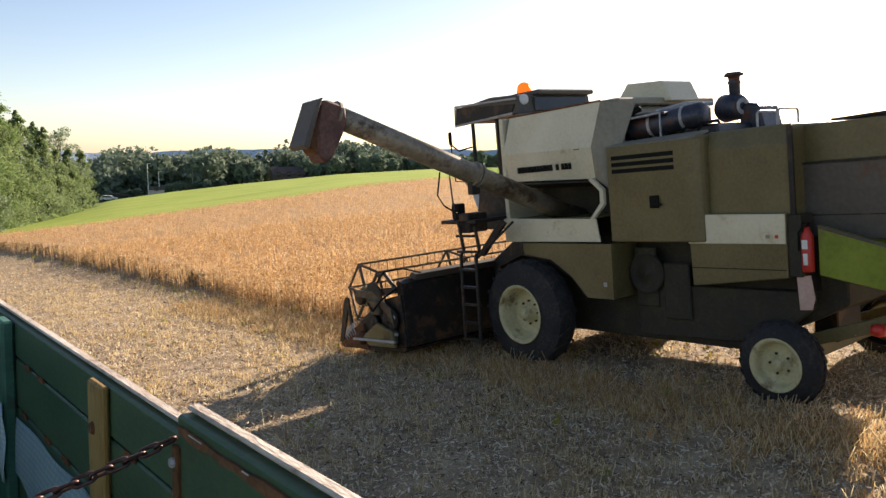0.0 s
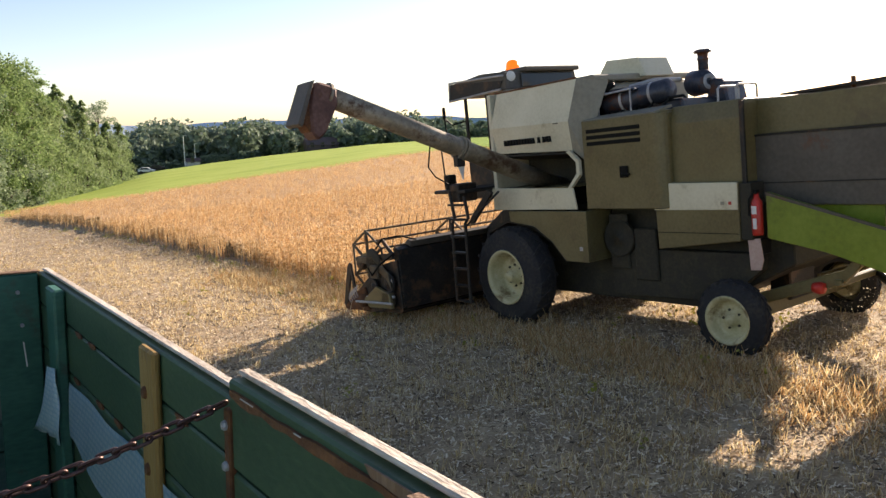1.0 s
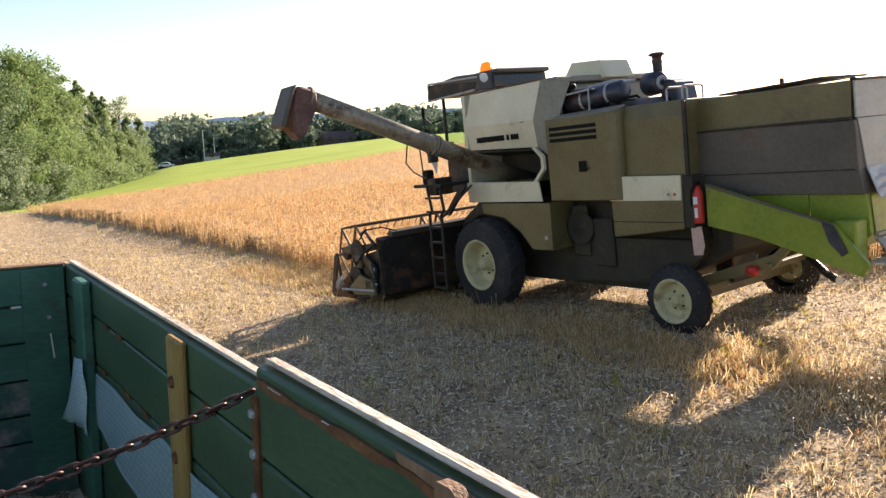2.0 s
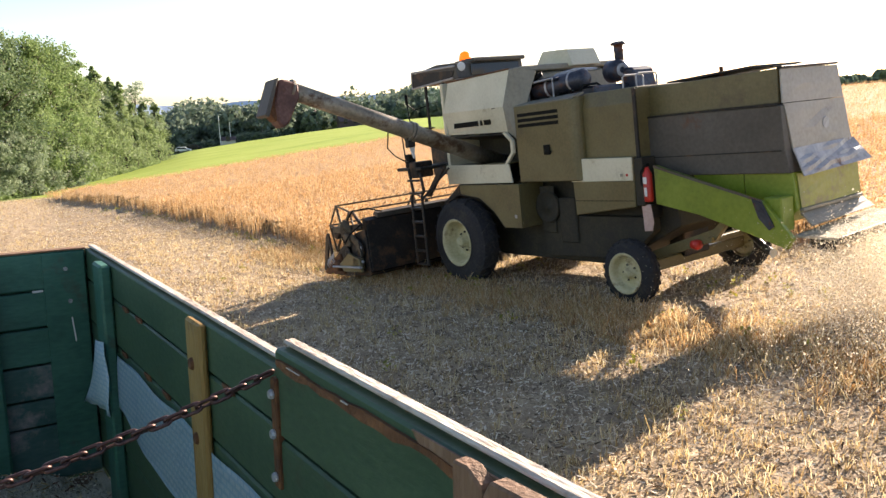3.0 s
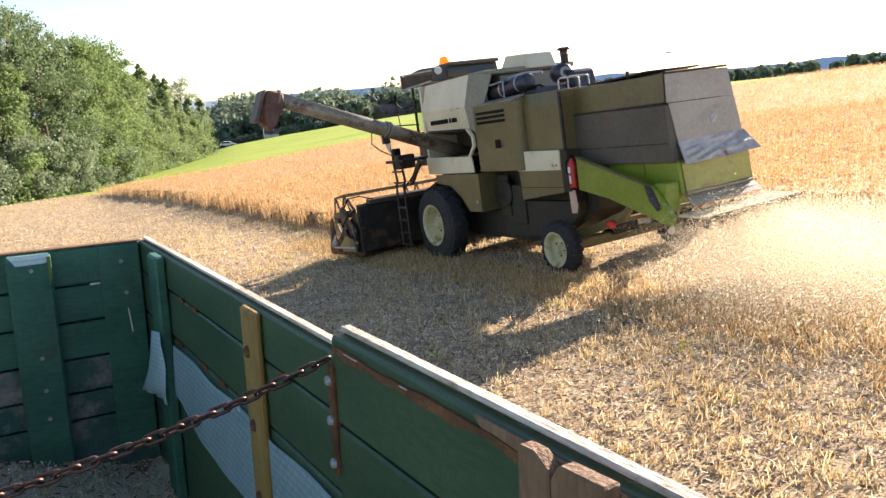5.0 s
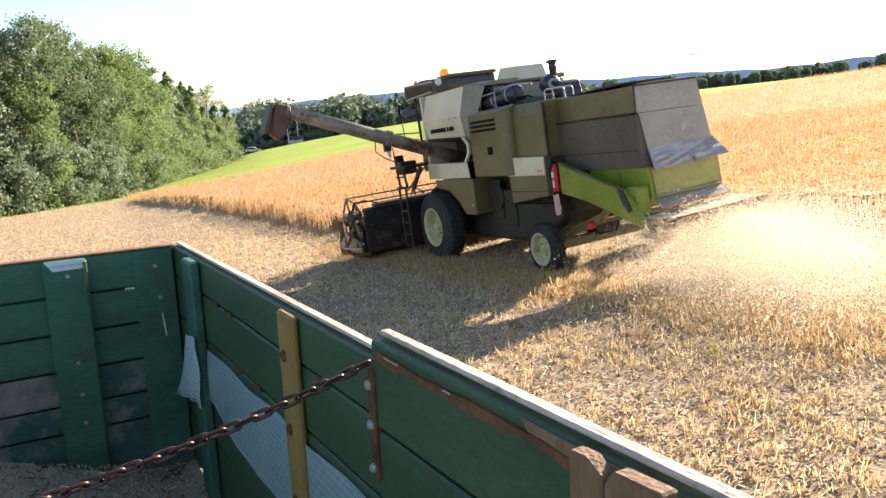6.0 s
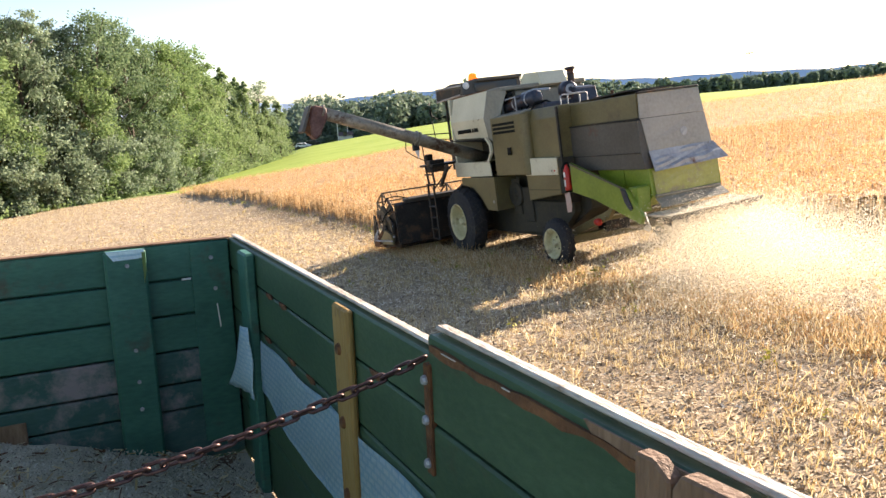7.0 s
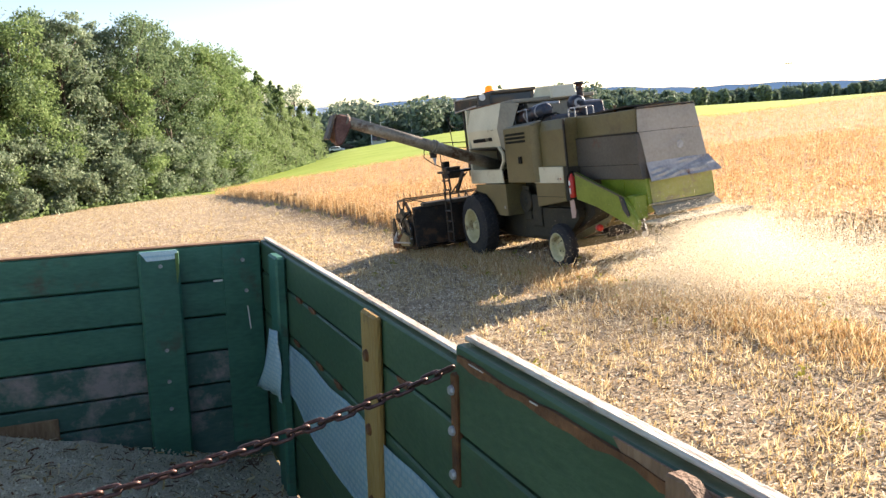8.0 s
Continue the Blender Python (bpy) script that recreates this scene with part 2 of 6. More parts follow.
M["render_wall"] = material("render_wall", [(0.55, 0.52, 0.47), (0.68, 0.65, 0.60)], 0.6, 6, 0.9, bump=0.1)
M["roof_tile"] = material("roof_tile", [(0.07, 0.05, 0.05), (0.12, 0.085, 0.08)], 0.8, 6, 0.8, bump=0.3)
M["pane"] = glass("pane", (0.80, 0.86, 0.84))
M["dark_pane"] = material("dark_pane", [(0.02, 0.025, 0.03), (0.03, 0.035, 0.04)], 2, 10, 0.1, bump=0)
# flying chaff: thin flakes that let part of the light by
cn = M["chaff"].node_tree.nodes
clear = cn.new("ShaderNodeBsdfTransparent")
blend = cn.new("ShaderNodeMixShader")
blend.inputs[0].default_value = 0.40
solid = cn["Material Output"].inputs[0].links[0].from_socket
M["chaff"].node_tree.links.new(solid, blend.inputs[1])
M["chaff"].node_tree.links.new(clear.outputs[0], blend.inputs[2])
M["chaff"].node_tree.links.new(blend.outputs[0], cn["Material Output"].inputs[0])
beacon_mat = material("beacon_lens", [(0.75, 0.16, 0.01), (0.9, 0.24, 0.02)], 6, 20, 0.2, bump=0, thin=0.5)
bn = beacon_mat.node_tree.nodes["Principled BSDF"]
bn.inputs["Emission Color"].default_value, bn.inputs["Emission Strength"].default_value = (1.0, 0.22, 0.02, 1), 0.7
M["beacon"] = beacon_mat


# ---- mesh helpers ----
def part(name, bm, mat, parent=None, label="", smooth=False):
    """Links a bmesh as one mesh object under a thing or a part."""
    me = bpy.data.meshes.new(name)
    bm.to_mesh(me)
    bm.free()
    if smooth:
        for p in me.polygons:
            p.use_smooth = True
    me.materials.append(M[mat])
    ob = new(name, me)
    ob.parent = parent
    return tagged(ob, label) if label else ob


def thing(name, m, label, category, group=""):
    ob = new(name)
    ob.empty_display_size = 0.2
    ob.matrix_basis = m
    return tagged(ob, label, category, group)


def box(x0, x1, y0, y1, z0, z1, bevel=0.012, bm=None):
    bm = bm or bmesh.new()
    r = bmesh.ops.create_cube(bm, size=1)
    for v in r["verts"]:
        v.co = Vector((x0 + (v.co.x + 0.5) * (x1 - x0), y0 + (v.co.y + 0.5) * (y1 - y0), z0 + (v.co.z + 0.5) * (z1 - z0)))
    if bevel:
        bmesh.ops.bevel(bm, geom=list({e for v in r["verts"] for e in v.link_edges}), offset=bevel, segments=1, affect="EDGES")
    return bm


def prism(outline, axis, lo, hi, bevel=0.0, bm=None):
    """An outline of 2D points, pushed along an axis ('x': points are (y, z); 'y': (x, z); 'z': (x, y))."""
    bm = bm or bmesh.new()

    def co(p, d):
        return {"x": (d, p[0], p[1]), "y": (p[0], d, p[1]), "z": (p[0], p[1], d)}[axis]
    a = [bm.verts.new(co(p, lo)) for p in outline]
    b = [bm.verts.new(co(p, hi)) for p in outline]
    n = len(outline)
    fs = [bm.faces.new(a), bm.faces.new(b[::-1])]
    fs += [bm.faces.new((a[i], b[i], b[(i + 1) % n], a[(i + 1) % n])) for i in range(n)]
    bmesh.ops.recalc_face_normals(bm, faces=fs)
    if bevel:
        bmesh.ops.bevel(bm, geom=list({e for f in fs for e in f.edges}), offset=bevel, segments=1, affect="EDGES")
    return bm


def tube(points, radius, sides=10, bm=None, caps=True):
    """A round bar along points; radius: one number or one a point."""
    bm = bm or bmesh.new()
    pts = [Vector(p) for p in points]
    rad = radius if isinstance(radius, (list, tuple)) else [radius] * len(pts)
    rings = []
    ref = None
    for i, p in enumerate(pts):
        d = (pts[min(i + 1, len(pts) - 1)] - pts[max(i - 1, 0)]).normalized()
        if ref is None:
            ref = d.orthogonal().normalized()
        u = (ref - d * ref.dot(d)).normalized()
        ref = u
        w = d.cross(u)
        rings.append([bm.verts.new(p + (u * math.cos(k * math.tau / sides) + w * math.sin(k * math.tau / sides)) * rad[i]) for k in range(sides)])
    for a, b in zip(rings, rings[1:]):
        for k in range(sides):
            bm.faces.new((a[k], a[(k + 1) % sides], b[(k + 1) % sides], b[k]))
    if caps:
        bm.faces.new(rings[0][::-1])
        bm.faces.new(rings[-1])
    return bm


def lathe(profile, sides=40, bm=None):
    """Turns (x, r) points round the x axis."""
    bm = bm or bmesh.new()
    rings = [[bm.verts.new((x, r * math.cos(k * math.tau / sides), r * math.sin(k * math.tau / sides))) for k in range(sides)] for x, r in profile]
    for a, b in zip(rings, rings[1:]):
        for k in range(sides):
            bm.faces.new((a[k], b[k], b[(k + 1) % sides], a[(k + 1) % sides]))
    return bm


def sheet_panel(corners, thick, cuts=0, bm=None, dent=0.0, seed=0):
    """A plate through four corners, thickened along its normal, with dents."""
    bm = bm or bmesh.new()
    c = [Vector(p) for p in corners]
    n = (c[1] - c[0]).cross(c[3] - c[0]).normalized()
    k = cuts + 1
    rnd = random.Random(seed)
    off = {(i, j): rnd.uniform(-dent, dent) if 0 < i < k and 0 < j < k else 0 for i in range(k + 1) for j in range(k + 1)}
    lay = []
    for side in (0, 1):
        lay.append({(i, j): bm.verts.new((c[0].lerp(c[1], i / k)).lerp(c[3].lerp(c[2], i / k), j / k) + n * (off[i, j] - side * thick)) for i in range(k + 1) for j in range(k + 1)})
    for i in range(k):
        for j in range(k):
            a, b = lay
            bm.faces.new((a[i, j], a[i + 1, j], a[i + 1, j + 1], a[i, j + 1]))
            bm.faces.new((b[i, j], b[i, j + 1], b[i + 1, j + 1], b[i + 1, j]))
    for i in range(k):
        for (p, q) in (((i, 0), (i + 1, 0)), ((i + 1, k), (i, k)), ((0, i + 1), (0, i)), ((k, i), (k, i + 1))):
            bm.faces.new((lay[0][q], lay[0][p], lay[1][p], lay[1][q]))
    return bm


def quads_mesh(name, verts, mats, parent=None, mat_index=None):
    """One mesh from an array of quads (n, 4, 3)."""
    n = len(verts)
    me = bpy.data.meshes.new(name)
    me.vertices.add(n * 4)
    me.vertices.foreach_set("co", verts.astype(np.float32).ravel())
    me.loops.add(n * 4)
    me.loops.foreach_set("vertex_index", np.arange(n * 4, dtype=np.int32))
    me.polygons.add(n)
    me.polygons.foreach_set("loop_start", np.arange(0, n * 4, 4, dtype=np.int32))
    for m in mats:
        me.materials.append(M[m])
    if mat_index is not None:
        me.polygons.foreach_set("material_index", mat_index.astype(np.int32))
    me.update(calc_edges=True)
    ob = new(name, me)
    ob.parent = parent
    return ob


def random_quads(rng, centres, size, aspect=1.0, up=0.0):
    """Quads of random turn about centres; up: share that stays level."""
    n = len(centres)
    u = rng.normal(size=(n, 3))
    u[:, 2] *= (1 - up)
    u /= np.linalg.norm(u, axis=1)[:, None]
    w = rng.normal(size=(n, 3))
    w[:, 2] *= (1 - up)
    w -= u * (u * w).sum(1)[:, None]
    w /= np.linalg.norm(w, axis=1)[:, None]
    s = np.broadcast_to(size, n)[:, None] * 0.5
    u, w = u * s * aspect, w * s
    return np.stack([centres - u - w, centres + u - w * 0.6, centres + u * 0.8 + w, centres - u * 0.7 + w * 0.8], 1)


def blades(rng, base, height, width, lean=0.2):
    """Upright tapered blades on base points."""
    n = len(base)
    a = rng.uniform(0, math.tau, n)
    side = np.stack([np.cos(a), np.sin(a), np.zeros(n)], 1) * np.broadcast_to(width, n)[:, None] * 0.5
    top = base + np.stack([rng.normal(0, lean, n), rng.normal(0, lean, n), np.ones(n)], 1) * np.broadcast_to(height, n)[:, None]
    return np.stack([base - side, base + side, top + side * 0.7, top - side * 0.7], 1)


# ---- the land ----
SLOPE_X, SLOPE_Y, Z0 = 0.084, -0.045, 0.505
EYE_Z = 3.3
# rise of the land seen from the trailer: azimuth, tangent of elevation at 90 m and at 230 m
RISE = [(-180, -0.02, -0.012), (-60, -0.004, -0.002), (-25, -0.010, -0.009), (-15, -0.022, -0.0185), (-10, -0.029, -0.0225), (-5, -0.036, -0.0245), (-1, -0.038, -0.026),
        (6, -0.049, -0.032), (12.5, -0.062, -0.042), (17, -0.071, -0.050), (21, -0.078, -0.058), (26, -0.089, -0.078), (30, -0.100, -0.090),
        (37, -0.104, -0.098), (45, -0.110, -0.104), (70, -0.10, -0.09), (180, -0.02, -0.012)]
R_AZ, R_1, R_2 = (np.array([r[i] for r in RISE], float) for i in range(3))


def land(x, y):
    """Height of the ground."""
    x, y = np.asarray(x, float), np.asarray(y, float)
    r = np.maximum(np.hypot(x, y), 1e-6)
    az = np.degrees(np.arctan2(-x, y))
    plane = Z0 + SLOPE_X * x + SLOPE_Y * y
    u = 1 / np.maximum(r, 30)
    p0 = (Z0 - EYE_Z) / 30 + (SLOPE_X * x + SLOPE_Y * y) / r
    e1, e2 = np.interp(az, R_AZ, R_1), np.interp(az, R_AZ, R_2)
    u0, u1, u2 = 1 / 30, 1 / 90, 1 / 230
    te = np.where(u > u1, e1 + (p0 - e1) * (u - u1) / (u0 - u1), e2 + (e1 - e2) * np.clip((u - u2) / (u1 - u2), 0, 1))
    far = EYE_Z + r * te
    return np.where(r <= 30, plane, far)


def crop_far(az):
    """How far the standing crop reaches."""
    return np.interp(az, [-20, -13, -6, 0, 5, 9, 13, 17, 22, 26, 30], [87, 81, 77, 82, 80, 75, 76, 74, 72, 76, 85])


def make_ground():
    azs = np.radians(np.concatenate([np.arange(-180, -40, 4.0), np.arange(-40, 60, 1.0), np.arange(60, 180, 4.0)]))
    rs = np.concatenate([np.arange(0.5, 30, 1.5), np.arange(30, 90, 1.5), np.arange(90, 240, 10), [260, 320, 400, 600, 1000, 1800, 3000, 4500]])
    A, Rr = np.meshgrid(azs, rs)
    X, Y = -np.sin(A) * Rr, np.cos(A) * Rr
    Z = land(X, Y)
    n_a, n_r = len(azs), len(rs)
    verts = [(0, 0, Z0)] + list(zip(X.ravel(), Y.ravel(), Z.ravel()))
    faces, mi = [], []
    for j in range(n_a):
        faces.append((0, 1 + (j + 1) % n_a, 1 + j))
        mi.append(0)
    for i in range(n_r - 1):
        for j in range(n_a):
            k = (j + 1) % n_a
            faces.append((1 + i * n_a + j, 1 + i * n_a + k, 1 + (i + 1) * n_a + k, 1 + (i + 1) * n_a + j))
            az, r = math.degrees(azs[j]) + 0.5, rs[i]
            edge = crop_far(az) + 1.5 if az < 31 else 88
            mi.append(0 if r < edge or abs(az) > 75 and r < 150 else (1 if r < 235 and az < 31 else (3 if az < 60 and r < 235 else 2)))
    me = bpy.data.meshes.new("ground")
    me.from_pydata(verts, [], faces)
    for m in ("stubble_soil", "grass", "far_land", "verge"):
        me.materials.append(M[m])
    me.polygons.foreach_set("material_index", np.array(mi, np.int32))
    for p in me.polygons:
        p.use_smooth = True
    return tagged(new("ground", me), "sloping harvested stubble field with bright green meadow beyond", "ground", kind="structure")


ground = make_ground()

# lines of the harvest: F runs along the combine's way, L across it to its right
WAY_O = np.array([1.50, 11.516])
WAY_F = np.array([-0.5764, 0.8171])
WAY_L = np.array([0.8171, 0.5764])


def way(L, F):
    L, F = np.asarray(L, float), np.asarray(F, float)
    return WAY_O[0] + L * WAY_L[0] + F * WAY_F[0], WAY_O[1] + L * WAY_L[1] + F * WAY_F[1]


def crop_edge(F):
    return np.interp(F, [0, 8, 18, 28, 40, 55, 100], [-0.1, 0.3, 0.8, 0.7, 0.2, -0.4, -0.5])


RIGHT_EDGE, CUT_0, CUT_1 = 5.1, 3.45, 14.0


def in_crop(x, y):
    """Standing crop that stays standing."""
    dx, dy = x - WAY_O[0], y - WAY_O[1]
    F, L = dx * WAY_F[0] + dy * WAY_F[1], dx * WAY_L[0] + dy * WAY_L[1]
    wob = 0.18 * np.sin(F * 1.3) + 0.12 * np.sin(F * 3.1 + 1)
    return ((F > CUT_1) & (L > crop_edge(F) + wob)) | (L > RIGHT_EDGE + wob)


def plants(rng, x, y, z, leaves, scale=1.0):
    """Ripe crop plants: two stem blades and clusters of dry pods and leaves each."""
    n = len(x)
    base = np.stack([x, y, z], 1)
    h = rng.uniform(0.56, 0.74, n) * scale
    out = [blades(rng, base, h, 0.016 * scale, 0.08), blades(rng, base, h * 0.9, 0.014 * scale, 0.14)]
    mi = [np.zeros(n), np.zeros(n)]
    c = np.repeat(base, leaves, 0)
    hh = np.repeat(h, leaves) * rng.uniform(0.02, 1.08, n * leaves) ** 0.65
    c = c + np.stack([rng.normal(0, 0.16, n * leaves), rng.normal(0, 0.16, n * leaves), hh], 1)
    out.append(random_quads(rng, c, rng.uniform(0.022, 0.066, n * leaves) * scale, 0.6))
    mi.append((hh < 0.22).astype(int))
    return np.concatenate(out), np.concatenate(mi)


def make_crop():
    rng = np.random.default_rng(5)
    qs, ms = [], []
    for r0, r1, dens, leaves, sc in ((8, 26, 26, 15, 1.0), (26, 45, 22, 11, 1.1), (45, 90, 10, 9, 1.6)):
        n = int(dens * math.radians(62) * (r1 ** 2 - r0 ** 2) / 2)
        r = np.sqrt(rng.uniform(r0 ** 2, r1 ** 2, n))
        az = np.radians(rng.uniform(-30, 32, n))
        x, y = -np.sin(az) * r, np.cos(az) * r
        k = in_crop(x, y) & (r < crop_far(np.degrees(az)))
        x, y = x[k], y[k]
        q, m = plants(rng, x, y, land(x, y), leaves, sc if sc < 1.5 else 1.0)
        qs.append(q)
        ms.append(m)
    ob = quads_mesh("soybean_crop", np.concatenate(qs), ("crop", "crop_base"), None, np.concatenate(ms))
    tagged(ob, "ripe orange-brown standing crop with dry pods and leaves", "crop", kind="stuff")
    # the dense inside of the stand, below the tops
    rs = np.concatenate([np.arange(8, 30, 0.5), np.arange(30, 90, 1.0)])
    azs = np.radians(np.arange(-31, 32.01, 0.5))
    A, Rr = np.meshgrid(azs, rs)
    X, Y = -np.sin(A) * Rr, np.cos(A) * Rr
    keep = in_crop(X - 0.6, Y + 0.1) & in_crop(X, Y) & in_crop(X - 0.5, Y - 0.6) & (Rr < crop_far(np.degrees(A)))
    Z = land(X, Y) + 0.46 + rng.normal(0, 0.02, X.shape)
    idx = -np.ones(X.shape, int)
    idx[keep] = np.arange(keep.sum())
    faces = []
    for i in range(len(rs) - 1):
        for j in range(len(azs) - 1):
            f = (idx[i, j], idx[i, j + 1], idx[i + 1, j + 1], idx[i + 1, j])
            if min(f) >= 0:
                faces.append(tuple(int(v) for v in f))
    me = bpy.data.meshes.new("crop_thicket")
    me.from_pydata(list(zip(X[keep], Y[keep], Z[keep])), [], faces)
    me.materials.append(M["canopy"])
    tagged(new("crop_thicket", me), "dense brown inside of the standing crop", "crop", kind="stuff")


def make_cut_strips():
    """Crop before the cutter bar: strips that go down as the header takes them."""
    rng = np.random.default_rng(9)
    strips = []
    F = CUT_0
    while F < CUT_1 - 0.01:
        n = 130
        L = rng.uniform(crop_edge(F), RIGHT_EDGE, n)
        x, y = way(L, rng.uniform(F, F + 0.55, n))
        cx, cy = way(2.4, F + 0.27)
        cz = float(land(cx, cy))
        q, m = plants(rng, x - cx, y - cy, land(x, y) - cz, 13)
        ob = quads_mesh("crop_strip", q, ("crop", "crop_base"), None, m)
        ob.location = (cx, cy, cz)
        tagged(ob, "strip of ripe crop ahead of the cutter bar", "crop", group="crop strips being cut", kind="stuff")
        strips.append((ob, F, (float(cx), float(cy), cz)))
        F += 0.55
    return strips


make_crop()
CUT_STRIPS = make_cut_strips()


# ---- stubble, litter, weeds ----
def make_stubble():
    rng = np.random.default_rng(3)
    bl, li, swath = [], [], []
    for r0, r1, dens, size in ((3.5, 11, 105, 1.0), (11, 20, 58, 1.15), (20, 42, 22, 1.6), (42, 90, 4.6, 2.6)):
        n = int(dens * math.radians(82) * (r1 ** 2 - r0 ** 2) / 2)
        r = np.sqrt(rng.uniform(r0 ** 2, r1 ** 2, n))
        az = np.radians(rng.uniform(-34, 48, n))
        x, y = -np.sin(az) * r, np.cos(az) * r
        # rows along the way
        dx, dy = x - WAY_O[0], y - WAY_O[1]
        F, L = dx * WAY_F[0] + dy * WAY_F[1], dx * WAY_L[0] + dy * WAY_L[1]
        L = np.round(L / 0.24) * 0.24 + rng.normal(0, 0.045, n)
        patch = np.sin(L * 2.1 + 1.3 * np.sin(F * 0.9)) + np.sin(F * 1.7 + L) + rng.normal(0, 0.9, n)
        k = patch > -0.5
        x, y = way(L[k], F[k])
        k = ~in_crop(x, y)
        x, y = x[k], y[k]
        base = np.stack([x, y, land(x, y) - 0.01], 1)
        h = rng.gamma(5, 0.0105, len(x)) * (0.8 + 0.2 * size) + 0.02
        for _ in range(4):
            b = base + np.concatenate([rng.normal(0, 0.035, (len(x), 2)), np.zeros((len(x), 1))], 1)
            bl.append(blades(rng, b, h * rng.uniform(0.5, 1.1, len(x)), 0.0095 * size, 0.24))
        n = int(dens * 6.5 * math.radians(82) * (r1 ** 2 - r0 ** 2) / 2)
        r = np.sqrt(rng.uniform(r0 ** 2, r1 ** 2, n))
        az = np.radians(rng.uniform(-34, 48, n))
        x, y = -np.sin(az) * r, np.cos(az) * r
        k = ~in_crop(x, y)
        x, y = x[k], y[k]
        c = np.stack([x, y, land(x, y) + rng.gamma(1.5, 0.012, len(x))], 1)
        li.append(random_quads(rng, c, rng.uniform(0.008, 0.021, len(x)) * (0.55 + 0.45 * size), rng.uniform(1.2, 5.0, (len(x), 1)), 0.6))
    # tufts and low heaps of straw, thickest in the swath that the harvester has left
    for n, low, high, centre, spread, blade in ((1800, -12, 24, -1.0, 3.0, 9), (2100, -9, 13, -0.45, 0.42, 14)):
        F, L = rng.uniform(low, high, n), rng.normal(centre, spread, n)
        x, y = way(L, F)
        k = (~in_crop(x, y)) & (np.hypot(x, y) > 4.0)
        x, y = x[k], y[k]
        size = rng.gamma(2.4, 0.026 if blade < 10 else 0.032, len(x)) + 0.03
        bx = np.repeat(np.stack([x, y, land(x, y)], 1), blade, 0)
        sz = np.repeat(size, blade)
        bx = bx + np.stack([rng.normal(0, 1, len(bx)) * sz * 0.6, rng.normal(0, 1, len(bx)) * sz * 0.6, np.zeros(len(bx))], 1)
        (bl if blade < 10 else swath).append(blades(rng, bx, 0.03 + sz * rng.uniform(0.3, 1.0, len(bx)), 0.011, 0.45))
    tagged(quads_mesh("stubble", np.concatenate(bl), ("straw",)), "cut golden stubble stalks standing in rows", "stubble", kind="stuff")
    tagged(quads_mesh("swath", np.concatenate(swath), ("crop", "straw"), None, rng.integers(0, 2, len(swath[0]))), "ragged brown row of taller stubble left standing", "stubble", kind="stuff")
    tagged(quads_mesh("straw_litter", np.concatenate(li), ("litter",)), "pale chopped straw scattered over the soil", "straw", kind="stuff")
    # a few green weeds along the crop edge and in the stubble
    wq = []
    for i in range(100):
        if i < 60:
            F = rng.uniform(1, 45)
            x, y = way(crop_edge(F) - rng.gamma(1.2, 0.35), F)
        else:
            r, az = rng.uniform(6, 22), math.radians(rng.uniform(-25, 20))
            x, y = -math.sin(az) * r, math.cos(az) * r
        if in_crop(np.array(x), np.array(y)):
            continue
        n = 14
        c = np.array([x, y, float(land(x, y))]) + np.stack([rng.normal(0, 0.06, n), rng.normal(0, 0.06, n), rng.uniform(0.02, 0.17, n)], 1)
        wq.append(random_quads(rng, c, rng.uniform(0.03, 0.06, n), 0.7))
    tagged(quads_mesh("weeds", np.concatenate(wq), ("weed",)), "small yellow-green weeds among the stubble", "weed", kind="stuff")


make_stubble()


